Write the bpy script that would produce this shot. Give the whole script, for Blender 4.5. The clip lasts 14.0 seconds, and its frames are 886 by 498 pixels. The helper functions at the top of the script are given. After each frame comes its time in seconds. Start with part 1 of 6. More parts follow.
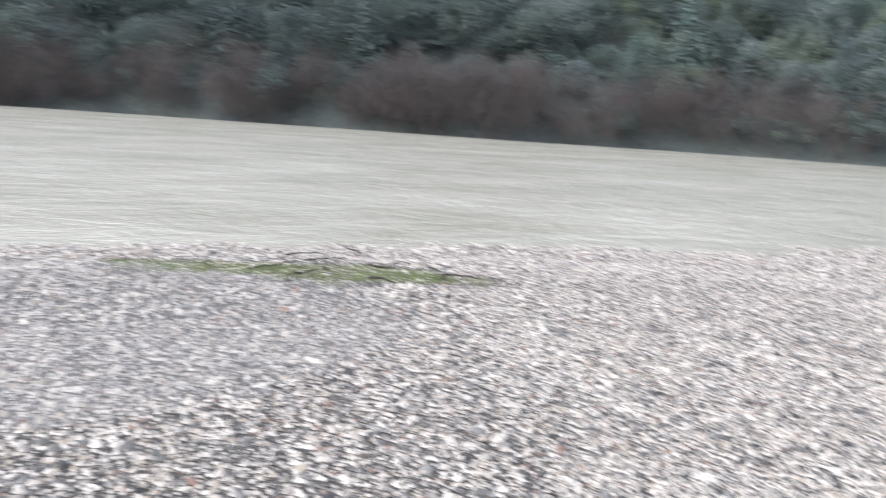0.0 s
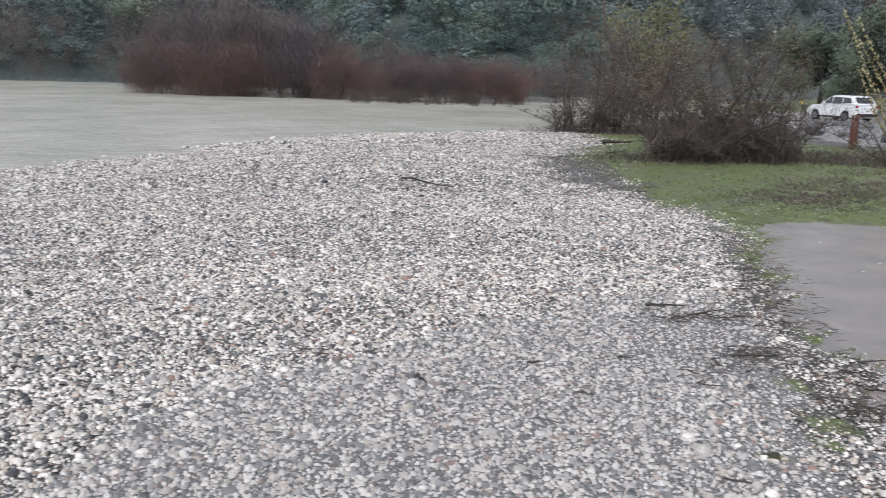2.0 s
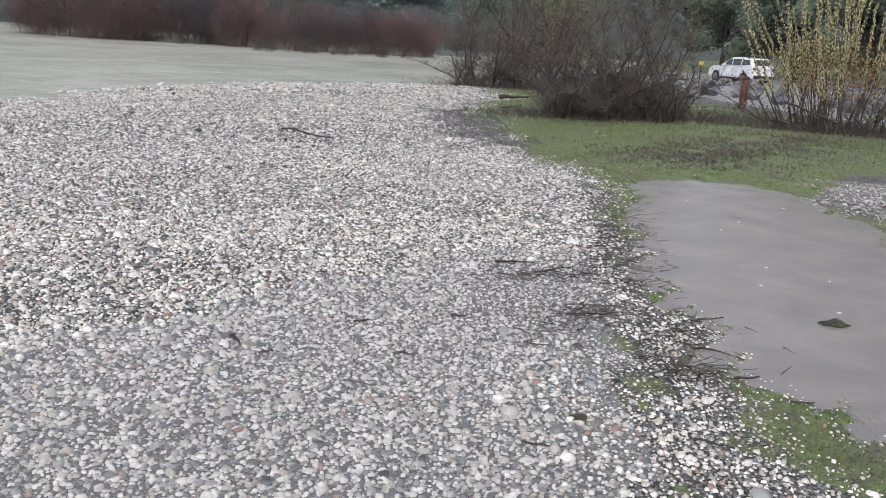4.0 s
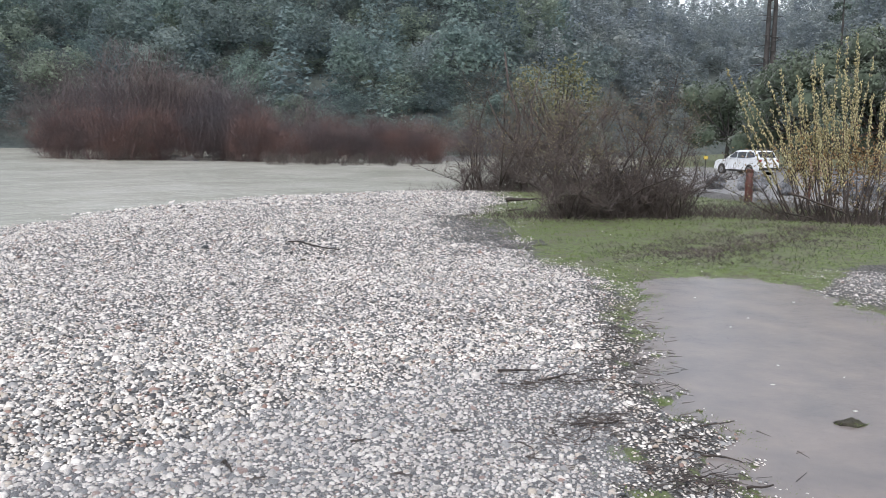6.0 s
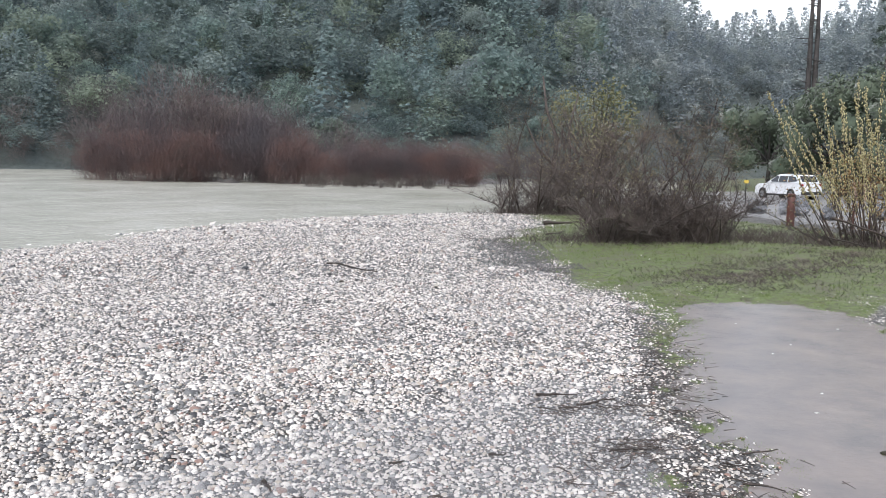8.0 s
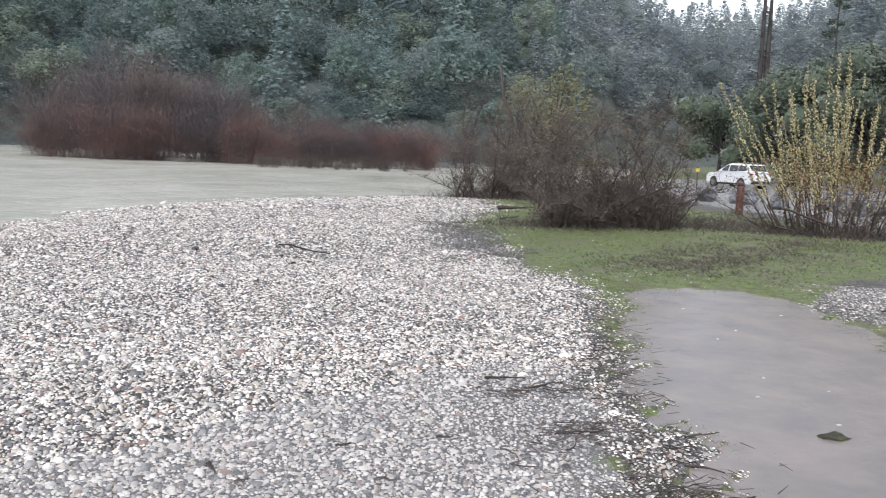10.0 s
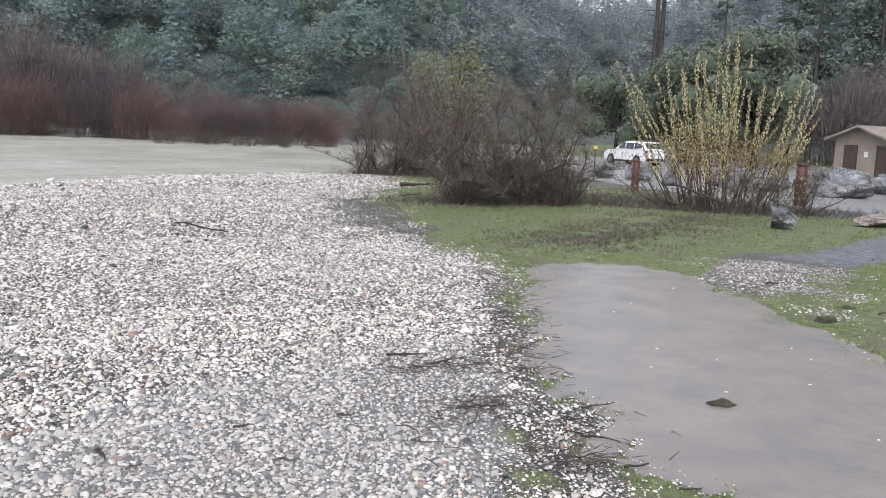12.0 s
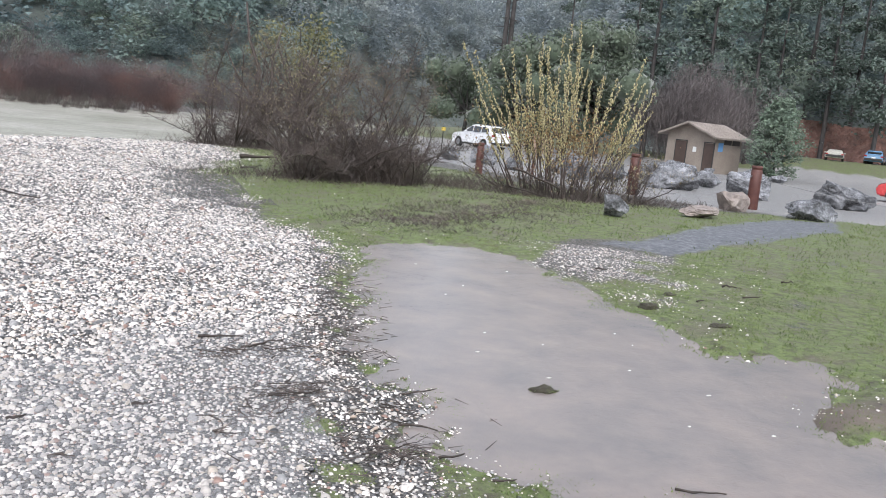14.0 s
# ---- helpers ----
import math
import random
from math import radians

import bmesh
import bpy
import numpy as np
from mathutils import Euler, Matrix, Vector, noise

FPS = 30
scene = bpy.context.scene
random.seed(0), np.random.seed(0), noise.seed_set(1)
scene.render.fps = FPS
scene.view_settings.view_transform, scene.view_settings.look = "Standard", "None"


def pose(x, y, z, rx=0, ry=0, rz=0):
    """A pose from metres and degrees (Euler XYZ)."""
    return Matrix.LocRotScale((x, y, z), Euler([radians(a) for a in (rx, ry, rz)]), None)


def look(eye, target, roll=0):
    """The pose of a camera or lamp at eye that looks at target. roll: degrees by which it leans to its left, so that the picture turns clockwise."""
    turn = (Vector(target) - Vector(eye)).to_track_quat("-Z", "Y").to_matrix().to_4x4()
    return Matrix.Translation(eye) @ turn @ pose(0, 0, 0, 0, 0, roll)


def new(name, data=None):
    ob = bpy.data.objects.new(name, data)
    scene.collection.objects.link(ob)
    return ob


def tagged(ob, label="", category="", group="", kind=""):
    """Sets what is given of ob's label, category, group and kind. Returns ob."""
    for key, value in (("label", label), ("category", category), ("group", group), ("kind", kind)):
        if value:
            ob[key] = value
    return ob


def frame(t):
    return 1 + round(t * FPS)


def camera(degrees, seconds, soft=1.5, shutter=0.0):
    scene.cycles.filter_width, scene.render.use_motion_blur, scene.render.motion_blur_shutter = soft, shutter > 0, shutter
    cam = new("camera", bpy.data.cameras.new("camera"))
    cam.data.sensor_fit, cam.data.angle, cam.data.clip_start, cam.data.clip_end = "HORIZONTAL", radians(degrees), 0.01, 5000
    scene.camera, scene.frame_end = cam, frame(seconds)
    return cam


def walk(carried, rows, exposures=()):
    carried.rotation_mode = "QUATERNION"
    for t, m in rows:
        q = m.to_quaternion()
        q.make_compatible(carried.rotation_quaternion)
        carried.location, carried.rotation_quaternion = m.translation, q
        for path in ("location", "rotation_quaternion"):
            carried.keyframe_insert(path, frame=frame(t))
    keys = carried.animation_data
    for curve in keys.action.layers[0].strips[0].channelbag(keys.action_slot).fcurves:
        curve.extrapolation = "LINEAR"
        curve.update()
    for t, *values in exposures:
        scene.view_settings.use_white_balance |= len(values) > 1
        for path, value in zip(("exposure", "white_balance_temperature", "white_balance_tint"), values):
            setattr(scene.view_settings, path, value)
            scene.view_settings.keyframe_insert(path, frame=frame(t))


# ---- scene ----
LENS = 54.01
PATH = [
    (0, -0.920, -0.618, 1.755, -51.09, 8.31, 3.98),
    (0.1, -0.858, -0.573, 1.741, -46.51, 8.79, 3.62),
    (0.2, -0.841, -0.522, 1.748, -41.44, 8.79, 3.78),
    (0.3, -0.864, -0.510, 1.753, -36.75, 9.33, 3.65),
    (0.4, -0.920, -0.582, 1.752, -30.05, 9.90, 3.70),
    (0.5, -0.859, -0.459, 1.751, -24.74, 10.76, 4.42),
    (0.7, -0.851, -0.415, 1.749, -15.32, 11.01, 4.17),
    (1, -0.868, -0.394, 1.727, -8.73, 11.64, 5.13),
    (1.5, -0.772, -0.359, 1.732, -6.08, 12.94, 2.41),
    (2, -0.645, -0.340, 1.710, -2.61, 11.12, 1.59),
    (2.5, -0.545, -0.358, 1.695, 3.53, 12.30, 2.21),
    (2.7, -0.522, -0.337, 1.698, 3.98, 12.90, 1.72),
    (4.8, 0.022, -0.027, 1.676, 2.27, 13.94, 4.93),
    (5, 0.015, -0.025, 1.679, 0.32, 13.62, 3.41),
    (5.5, 0.021, -0.002, 1.727, 1.95, 12.46, -0.57),
    (5.7, 0.008, -0.003, 1.728, 2.39, 8.34, -0.09),
    (6, -0.001, -0.028, 1.731, 2.02, 7.16, 0.78),
    (6.5, -0.012, -0.031, 1.739, 0.29, 6.35, 0.00),
    (7, -0.023, -0.045, 1.742, -1.30, 5.97, 0.80),
    (7.5, -0.014, -0.057, 1.741, -0.02, 6.20, 1.01),
    (7.7, -0.018, -0.052, 1.735, -0.46, 5.69, 0.93),
    (9.8, -0.012, -0.042, 1.734, 1.56, 6.54, 2.34),
    (10, 0.013, -0.042, 1.729, 2.57, 6.71, 2.08),
    (10.5, 0.010, -0.045, 1.729, 5.07, 7.02, 2.19),
    (11, 0.020, -0.043, 1.731, 7.02, 7.57, 2.00),
    (11.5, 0.023, -0.025, 1.724, 8.71, 7.92, 2.73),
    (12, 0.040, -0.009, 1.721, 9.02, 7.97, 2.43),
    (12.5, 0.080, 0.006, 1.715, 11.12, 8.72, 2.62),
    (13, 0.139, -0.026, 1.708, 14.51, 10.17, 2.92),
    (13.3, 0.169, -0.026, 1.700, 15.77, 10.96, 2.77),
    (13.5, 0.201, 0.015, 1.695, 17.72, 11.85, 2.93),
    (13.6, 0.228, 0.061, 1.686, 19.23, 12.14, 3.52),
    (13.7, 0.264, 0.145, 1.704, 19.55, 10.25, 4.64),
    (14, 0.262, 0.243, 1.693, 19.21, 8.68, 5.69),
]



def view(x, y, z, turn, dip, lean):
    """Camera pose: turn to the right of +y, dip below level, lean, in degrees."""
    return pose(x, y, z, 0, 0, -turn) @ pose(0, 0, 0, 90 - dip) @ pose(0, 0, 0, 0, 0, lean)


cam = camera(LENS, 14.0, soft=0.75, shutter=0.28)
walk(cam, [(t, view(*v)) for t, *v in PATH],
     exposures=[(0.0, 1.2, 6480, 12), (0.7, 0.98, 6450, 11.5), (1.5, 0.72, 6430, 11.5), (2.7, 0.72, 6430, 11), (5.0, 0.74, 6420, 11), (6.5, 1.0, 6420, 11), (7.5, 1.06, 6430, 11), (10.0, 1.03, 6460, 11), (13.0, 1.04, 6500, 11.5), (14.0, 1.22, 6440, 11.5)])

# world and sun: a bright, wet, overcast afternoon
world = bpy.data.worlds.new("overcast")
scene.world = world
world.use_nodes = True
wn = world.node_tree
sky = wn.nodes.new("ShaderNodeTexSky")
sky.sky_type = "NISHITA"
sky.sun_disc = False
sky.sun_elevation, sky.sun_rotation = radians(48), radians(200)
sky.air_density, sky.dust_density, sky.ozone_density = 1.0, 1.0, 1.5
grey = wn.nodes.new("ShaderNodeHueSaturation")
grey.inputs["Saturation"].default_value = 0.30
wn.links.new(sky.outputs[0], grey.inputs["Color"])
wn.links.new(grey.outputs[0], wn.nodes["Background"].inputs["Color"])
wn.nodes["Background"].inputs["Strength"].default_value = 0.15
sun = new("sun", bpy.data.lights.new("sun", "SUN"))
sun.data.energy, sun.data.angle, sun.data.color = 1.0, radians(40), (1.0, 0.985, 0.97)
sun_dir = Vector((math.sin(radians(200)) * math.cos(radians(48)), math.cos(radians(200)) * math.cos(radians(48)), math.sin(radians(48))))
sun.matrix_world = look(sun_dir * 80, (0, 0, 0))


# ---- materials ----
def nodes_of(name):
    m = bpy.data.materials.new(name)
    m.use_nodes = True
    nt = m.node_tree
    return m, nt, nt.nodes["Principled BSDF"], nt.nodes.new, nt.links.new


def ramp(nt, stops, interpolation="LINEAR"):
    r = nt.nodes.new("ShaderNodeValToRGB")
    e = r.color_ramp.elements
    r.color_ramp.interpolation = interpolation
    while len(e) < len(stops):
        e.new(0.5)
    for el, (p, c) in zip(e, stops):
        el.position, el.color = p, (*c, 1)
    return r


def noise_tex(nt, scale, detail=4.0, rough=0.55, vector=None, distortion=0.0):
    n = nt.nodes.new("ShaderNodeTexNoise")
    n.inputs["Scale"].default_value, n.inputs["Detail"].default_value = scale, detail
    n.inputs["Roughness"].default_value, n.inputs["Distortion"].default_value = rough, distortion
    if vector is not None:
        nt.links.new(vector, n.inputs["Vector"])
    return n


def mix_rgb(nt, a, b, fac, blend="MIX"):
    m = nt.nodes.new("ShaderNodeMix")
    m.data_type, m.blend_type = "RGBA", blend
    for sock, v in ((m.inputs[6], a), (m.inputs[7], b), (m.inputs[0], fac)):
        if isinstance(v, (int, float)):
            sock.default_value = v
        elif isinstance(v, tuple):
            sock.default_value = (*v, 1)
        else:
            nt.links.new(v, sock)
    return m.outputs[2]


def math_node(nt, op, a, b=0.0, clamp=False):
    m = nt.nodes.new("ShaderNodeMath")
    m.operation, m.use_clamp = op, clamp
    for sock, v in zip(m.inputs, (a, b)):
        if isinstance(v, (int, float)):
            sock.default_value = v
        else:
            nt.links.new(v, sock)
    return m.outputs[0]


def surface(name, stops, scale, rough, fine=0.0, bump=0.3, bump_scale=None, island=0.0, per_object=0.0, metal=0.0, spec=0.5, step="LINEAR", coat=0.0, dist=0.02, pick=False, choose=False):
    """A two-scale material: broad noise through a colour ramp, fine grain, relief, and a lightness that varies from piece to piece."""
    m, nt, b, add, link = nodes_of(name)
    geo = add("ShaderNodeNewGeometry")
    tc = add("ShaderNodeTexCoord")
    vec = tc.outputs["Object"]
    big = noise_tex(nt, scale, 5.0, vector=vec)
    r = ramp(nt, stops, step)
    link(geo.outputs["Random Per Island"] if pick else add("ShaderNodeObjectInfo").outputs["Random"] if choose else big.outputs["Fac"], r.inputs[0])
    col = r.outputs[0]
    grain = noise_tex(nt, fine or scale * 9, 3.0, 0.7, vector=vec)
    g = ramp(nt, [(0.25, (0.62, 0.62, 0.62)), (0.75, (1.25, 1.25, 1.25))])
    link(grain.outputs["Fac"], g.inputs[0])
    col = mix_rgb(nt, col, g.outputs[0], 0.7, "MULTIPLY")
    for amount, source in ((island, geo.outputs["Random Per Island"]), (per_object, None)):
        if amount:
            if source is None:
                source = add("ShaderNodeObjectInfo").outputs["Random"]
            v = math_node(nt, "MULTIPLY_ADD", source, amount)
            nt.nodes[-1].inputs[2].default_value = 1 - amount / 2
            h = add("ShaderNodeHueSaturation")
            link(v, h.inputs["Value"])
            link(col, h.inputs["Color"])
            col = h.outputs[0]
    link(col, b.inputs["Base Color"])
    rr = ramp(nt, [(0.3, (rough * 0.75,) * 3), (0.7, (min(1, rough * 1.2),) * 3)])
    link(grain.outputs["Fac"], rr.inputs[0])
    link(rr.outputs[0], b.inputs["Roughness"])
    b.inputs["Metallic"].default_value = metal
    b.inputs["Specular IOR Level"].default_value = spec
    b.inputs["Coat Weight"].default_value = coat
    if bump:
        bn = noise_tex(nt, bump_scale or scale * 6, 4.0, 0.65, vector=vec)
        bp = add("ShaderNodeBump")
        bp.inputs["Strength"].default_value, bp.inputs["Distance"].default_value = bump, dist
        link(bn.outputs["Fac"], bp.inputs["Height"])
        link(bp.outputs[0], b.inputs["Normal"])
    return m


def leaf_surface(name, stops, rough=0.75, scale=0.09, spec=0.3, island=0.35, trans=0.15, sheen=0.35):
    m = surface(name, stops, scale, rough, fine=scale * 14, bump=0.0, island=island, spec=spec)
    b = m.node_tree.nodes["Principled BSDF"]
    b.inputs["Sheen Weight"].default_value = sheen
    b.inputs["Sheen Roughness"].default_value = 0.5
    b.inputs["Subsurface Weight"].default_value = 0.0
    return m


M_STONE = surface("river_stone", [(0.0, (0.46, 0.425, 0.395)), (0.14, (0.63, 0.58, 0.535)), (0.34, (0.78, 0.735, 0.685)), (0.55, (0.31, 0.305, 0.30)), (0.66, (0.48, 0.42, 0.355)), (0.75, (0.16, 0.16, 0.16)), (0.87, (0.06, 0.06, 0.063)), (0.965, (0.29, 0.19, 0.155))],
                  9.0, 0.42, fine=60.0, bump=0.25, bump_scale=45.0, spec=0.5, step="CONSTANT", pick=True, dist=0.006)
M_BOULDER = surface("boulder_rock", [(0.32, (0.045, 0.043, 0.045)), (0.45, (0.12, 0.122, 0.13)), (0.57, (0.20, 0.205, 0.22)), (0.74, (0.40, 0.40, 0.42))], 2.8, 0.28, fine=20.0, bump=1.0, bump_scale=6.0, per_object=0.4, dist=0.10)
M_STICK = surface("wet_wood", [(0.3, (0.026, 0.020, 0.017)), (0.7, (0.066, 0.049, 0.040))], 14.0, 0.7, bump=0.5, per_object=0.5, dist=0.004)
M_TWIG = surface("bare_twig", [(0.3, (0.050, 0.039, 0.036)), (0.7, (0.120, 0.092, 0.080))], 1.3, 0.6, bump=0.0, island=0.6)
M_STEM = surface("dark_stem", [(0.3, (0.034, 0.027, 0.024)), (0.7, (0.08, 0.062, 0.051))], 2.2, 0.65, bump=0.5, island=0.4, dist=0.01)
M_REDTWIG = surface("red_willow_twig", [(0.32, (0.050, 0.044, 0.048)), (0.45, (0.080, 0.056, 0.057)), (0.56, (0.128, 0.070, 0.060)), (0.68, (0.098, 0.080, 0.074))], 0.22, 0.6, fine=0.8, bump=0.0, island=0.7)
M_MAUVETWIG = surface("mauve_willow_twig", [(0.32, (0.066, 0.058, 0.066)), (0.5, (0.098, 0.078, 0.080)), (0.66, (0.132, 0.100, 0.092))], 0.2, 0.6, fine=0.8, bump=0.0, island=0.7)
M_GREYTWIG = surface("grey_twig", [(0.3, (0.086, 0.075, 0.076)), (0.7, (0.155, 0.132, 0.128))], 0.15, 0.6, fine=0.9, bump=0.0, island=0.5)
M_CATKIN = surface("willow_catkin", [(0.3, (0.36, 0.31, 0.15)), (0.7, (0.50, 0.45, 0.26))], 3.0, 0.7, bump=0.0, island=0.5)
M_BUD = surface("dry_leaf", [(0.3, (0.15, 0.11, 0.080)), (0.5, (0.21, 0.17, 0.105)), (0.7, (0.19, 0.185, 0.090))], 1.1, 0.6, bump=0.0, island=0.7)
M_OAK = leaf_surface("oak_leaves", [(0.3, (0.062, 0.086, 0.058)), (0.55, (0.086, 0.112, 0.074)), (0.75, (0.110, 0.130, 0.086))], scale=0.9)


def crown_surface(name, c, grain=2.6, thin=0.5):
    """Far foliage: dense leaf grain, light tufts over gaps darkened in the colour, with broad drifts of colour from
    tree to tree.
    """
    m, nt, b, add, link = nodes_of(name)
    geo = add("ShaderNodeNewGeometry")
    pos = geo.outputs["Position"]
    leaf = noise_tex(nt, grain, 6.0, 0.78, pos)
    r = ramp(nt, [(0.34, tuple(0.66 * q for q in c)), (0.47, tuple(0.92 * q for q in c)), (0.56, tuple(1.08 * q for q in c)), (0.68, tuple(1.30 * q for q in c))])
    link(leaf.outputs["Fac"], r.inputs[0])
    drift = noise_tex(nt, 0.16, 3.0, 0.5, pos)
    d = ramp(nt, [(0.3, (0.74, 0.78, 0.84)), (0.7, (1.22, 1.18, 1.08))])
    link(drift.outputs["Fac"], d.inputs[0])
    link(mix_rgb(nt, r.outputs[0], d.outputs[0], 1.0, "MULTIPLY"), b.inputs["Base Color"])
    b.inputs["Roughness"].default_value, b.inputs["Specular IOR Level"].default_value = 0.85, 0.2
    b.inputs["Sheen Weight"].default_value = 0.12
    bp = add("ShaderNodeBump")
    bp.inputs["Strength"].default_value, bp.inputs["Distance"].default_value = 0.35, 0.4
    link(leaf.outputs["Fac"], bp.inputs["Height"])
    link(bp.outputs[0], b.inputs["Normal"])
    if thin:
        tr, mx = add("ShaderNodeBsdfTranslucent"), add("ShaderNodeMixShader")
        link(b.inputs["Base Color"].links[0].from_socket, tr.inputs["Color"])
        mx.inputs[0].default_value = thin
        link(b.outputs[0], mx.inputs[1])
        link(tr.outputs[0], mx.inputs[2])
        link(mx.outputs[0], nt.nodes["Material Output"].inputs["Surface"])
    return m


# oak and conifer colours are lifted and blued to stand for rain mist
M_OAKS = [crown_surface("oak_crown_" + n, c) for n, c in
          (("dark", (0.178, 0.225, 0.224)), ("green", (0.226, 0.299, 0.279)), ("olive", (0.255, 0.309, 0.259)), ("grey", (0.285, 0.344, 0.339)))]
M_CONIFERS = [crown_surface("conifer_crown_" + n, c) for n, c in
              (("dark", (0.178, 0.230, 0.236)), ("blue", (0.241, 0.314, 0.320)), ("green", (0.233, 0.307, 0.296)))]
# thicker mist on the ridge, painted as still paler crowns
M_MISTPINES = [crown_surface("mist_pine_crown_" + n, c) for n, c in
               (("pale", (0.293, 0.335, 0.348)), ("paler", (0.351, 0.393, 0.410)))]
M_CONIFER = leaf_surface("conifer_needles", [(0.3, (0.062, 0.092, 0.074)), (0.6, (0.084, 0.118, 0.094)), (0.8, (0.104, 0.136, 0.106))], scale=0.4)
M_YPINE = leaf_surface("young_pine_needles", [(0.3, (0.105, 0.155, 0.108)), (0.7, (0.165, 0.22, 0.152))], scale=0.6)
M_OLIVE = leaf_surface("olive_leaves", [(0.3, (0.10, 0.105, 0.045)), (0.7, (0.17, 0.165, 0.075))], scale=0.5)
M_BARK = surface("pine_bark", [(0.3, (0.030, 0.028, 0.028)), (0.7, (0.070, 0.062, 0.058))], 1.6, 0.8, bump=0.8, dist=0.04)
M_GRASS = surface("grass_blade", [(0.28, (0.090, 0.083, 0.046)), (0.42, (0.104, 0.146, 0.042)), (0.6, (0.152, 0.198, 0.060)), (0.76, (0.22, 0.19, 0.12))], 1.1, 0.5, fine=7.0, bump=0.0, island=0.5)
M_DEAD = surface("dead_weeds", [(0.3, (0.048, 0.038, 0.034)), (0.7, (0.105, 0.082, 0.070))], 2.0, 0.6, bump=0.0, island=0.6)
M_POST = surface("red_brown_post", [(0.3, (0.062, 0.020, 0.016)), (0.7, (0.11, 0.040, 0.030))], 6.0, 0.6, fine=40.0, bump=0.4, per_object=0.3, dist=0.006)
M_WHITE = surface("white_car_paint", [(0.3, (0.74, 0.75, 0.77)), (0.7, (0.82, 0.83, 0.85))], 1.0, 0.22, bump=0.0, coat=0.6)
M_RED = surface("red_car_paint", [(0.3, (0.42, 0.030, 0.035)), (0.7, (0.52, 0.045, 0.045))], 1.0, 0.25, bump=0.0, coat=0.6)
M_BLUE = surface("blue_car_paint", [(0.3, (0.10, 0.20, 0.32)), (0.7, (0.14, 0.26, 0.40))], 1.0, 0.25, bump=0.0, coat=0.5)
M_CREAM = surface("cream_car_paint", [(0.3, (0.36, 0.35, 0.31)), (0.7, (0.43, 0.42, 0.37))], 1.0, 0.3, bump=0.0, coat=0.5)
M_GLASS = surface("dark_car_glass", [(0.3, (0.018, 0.022, 0.026)), (0.7, (0.03, 0.035, 0.04))], 1.0, 0.08, bump=0.0, spec=0.8)
M_TYRE = surface("tyre_rubber", [(0.3, (0.018, 0.018, 0.019)), (0.7, (0.035, 0.035, 0.035))], 8.0, 0.8, bump=0.2)
M_RIM = surface("alloy_rim", [(0.3, (0.42, 0.42, 0.44)), (0.7, (0.55, 0.55, 0.57))], 5.0, 0.3, bump=0.0, metal=0.9)
M_LAMP = surface("red_lamp_lens", [(0.3, (0.28, 0.02, 0.02)), (0.7, (0.36, 0.03, 0.03))], 8.0, 0.2, bump=0.0)
M_BLACK = surface("black_trim", [(0.3, (0.02, 0.02, 0.02)), (0.7, (0.04, 0.04, 0.04))], 6.0, 0.5, bump=0.1)
M_WALL = surface("tan_rendered_wall", [(0.3, (0.23, 0.19, 0.16)), (0.7, (0.29, 0.245, 0.205))], 1.2, 0.8, bump=0.4, dist=0.01)
M_ROOF = surface("ribbed_tan_roof", [(0.3, (0.20, 0.17, 0.148)), (0.7, (0.28, 0.24, 0.21))], 1.4, 0.55, bump=0.3)
M_DOOR = surface("brown_door", [(0.3, (0.055, 0.036, 0.030)), (0.7, (0.085, 0.058, 0.046))], 2.0, 0.5, bump=0.2)
M_SIGNBLUE = surface("blue_sign", [(0.3, (0.10, 0.26, 0.50)), (0.7, (0.13, 0.31, 0.57))], 3.0, 0.4, bump=0.0)
M_SIGNTAN = surface("weathered_board", [(0.3, (0.30, 0.21, 0.16)), (0.7, (0.40, 0.29, 0.22))], 3.0, 0.7, bump=0.3)
M_YELLOW = surface("yellow_sign_paint", [(0.3, (0.55, 0.40, 0.06)), (0.7, (0.62, 0.46, 0.09))], 4.0, 0.5, bump=0.0)
M_PAPER = surface("white_notice", [(0.3, (0.62, 0.62, 0.60)), (0.7, (0.72, 0.72, 0.70))], 4.0, 0.6, bump=0.0)
M_CLAY = surface("red_clay", [(0.30, (0.075, 0.050, 0.042)), (0.45, (0.16, 0.085, 0.066)), (0.6, (0.23, 0.125, 0.10)), (0.75, (0.15, 0.13, 0.09))], 0.7, 0.9, fine=3.0, bump=1.0, bump_scale=1.6, dist=0.6)
M_CABLE = surface("steel_cable", [(0.3, (0.18, 0.18, 0.18)), (0.7, (0.28, 0.28, 0.28))], 6.0, 0.4, bump=0.0, metal=0.6)
M_ORANGE = surface("dead_orange_leaf", [(0.3, (0.20, 0.115, 0.050)), (0.7, (0.32, 0.20, 0.095))], 2.0, 0.7, bump=0.0, island=0.6)
M_SOIL = surface("mossy_mud", [(0.3, (0.034, 0.029, 0.022)), (0.55, (0.062, 0.056, 0.034)), (0.75, (0.085, 0.10, 0.045))], 16.0, 0.7, bump=0.8, dist=0.02)


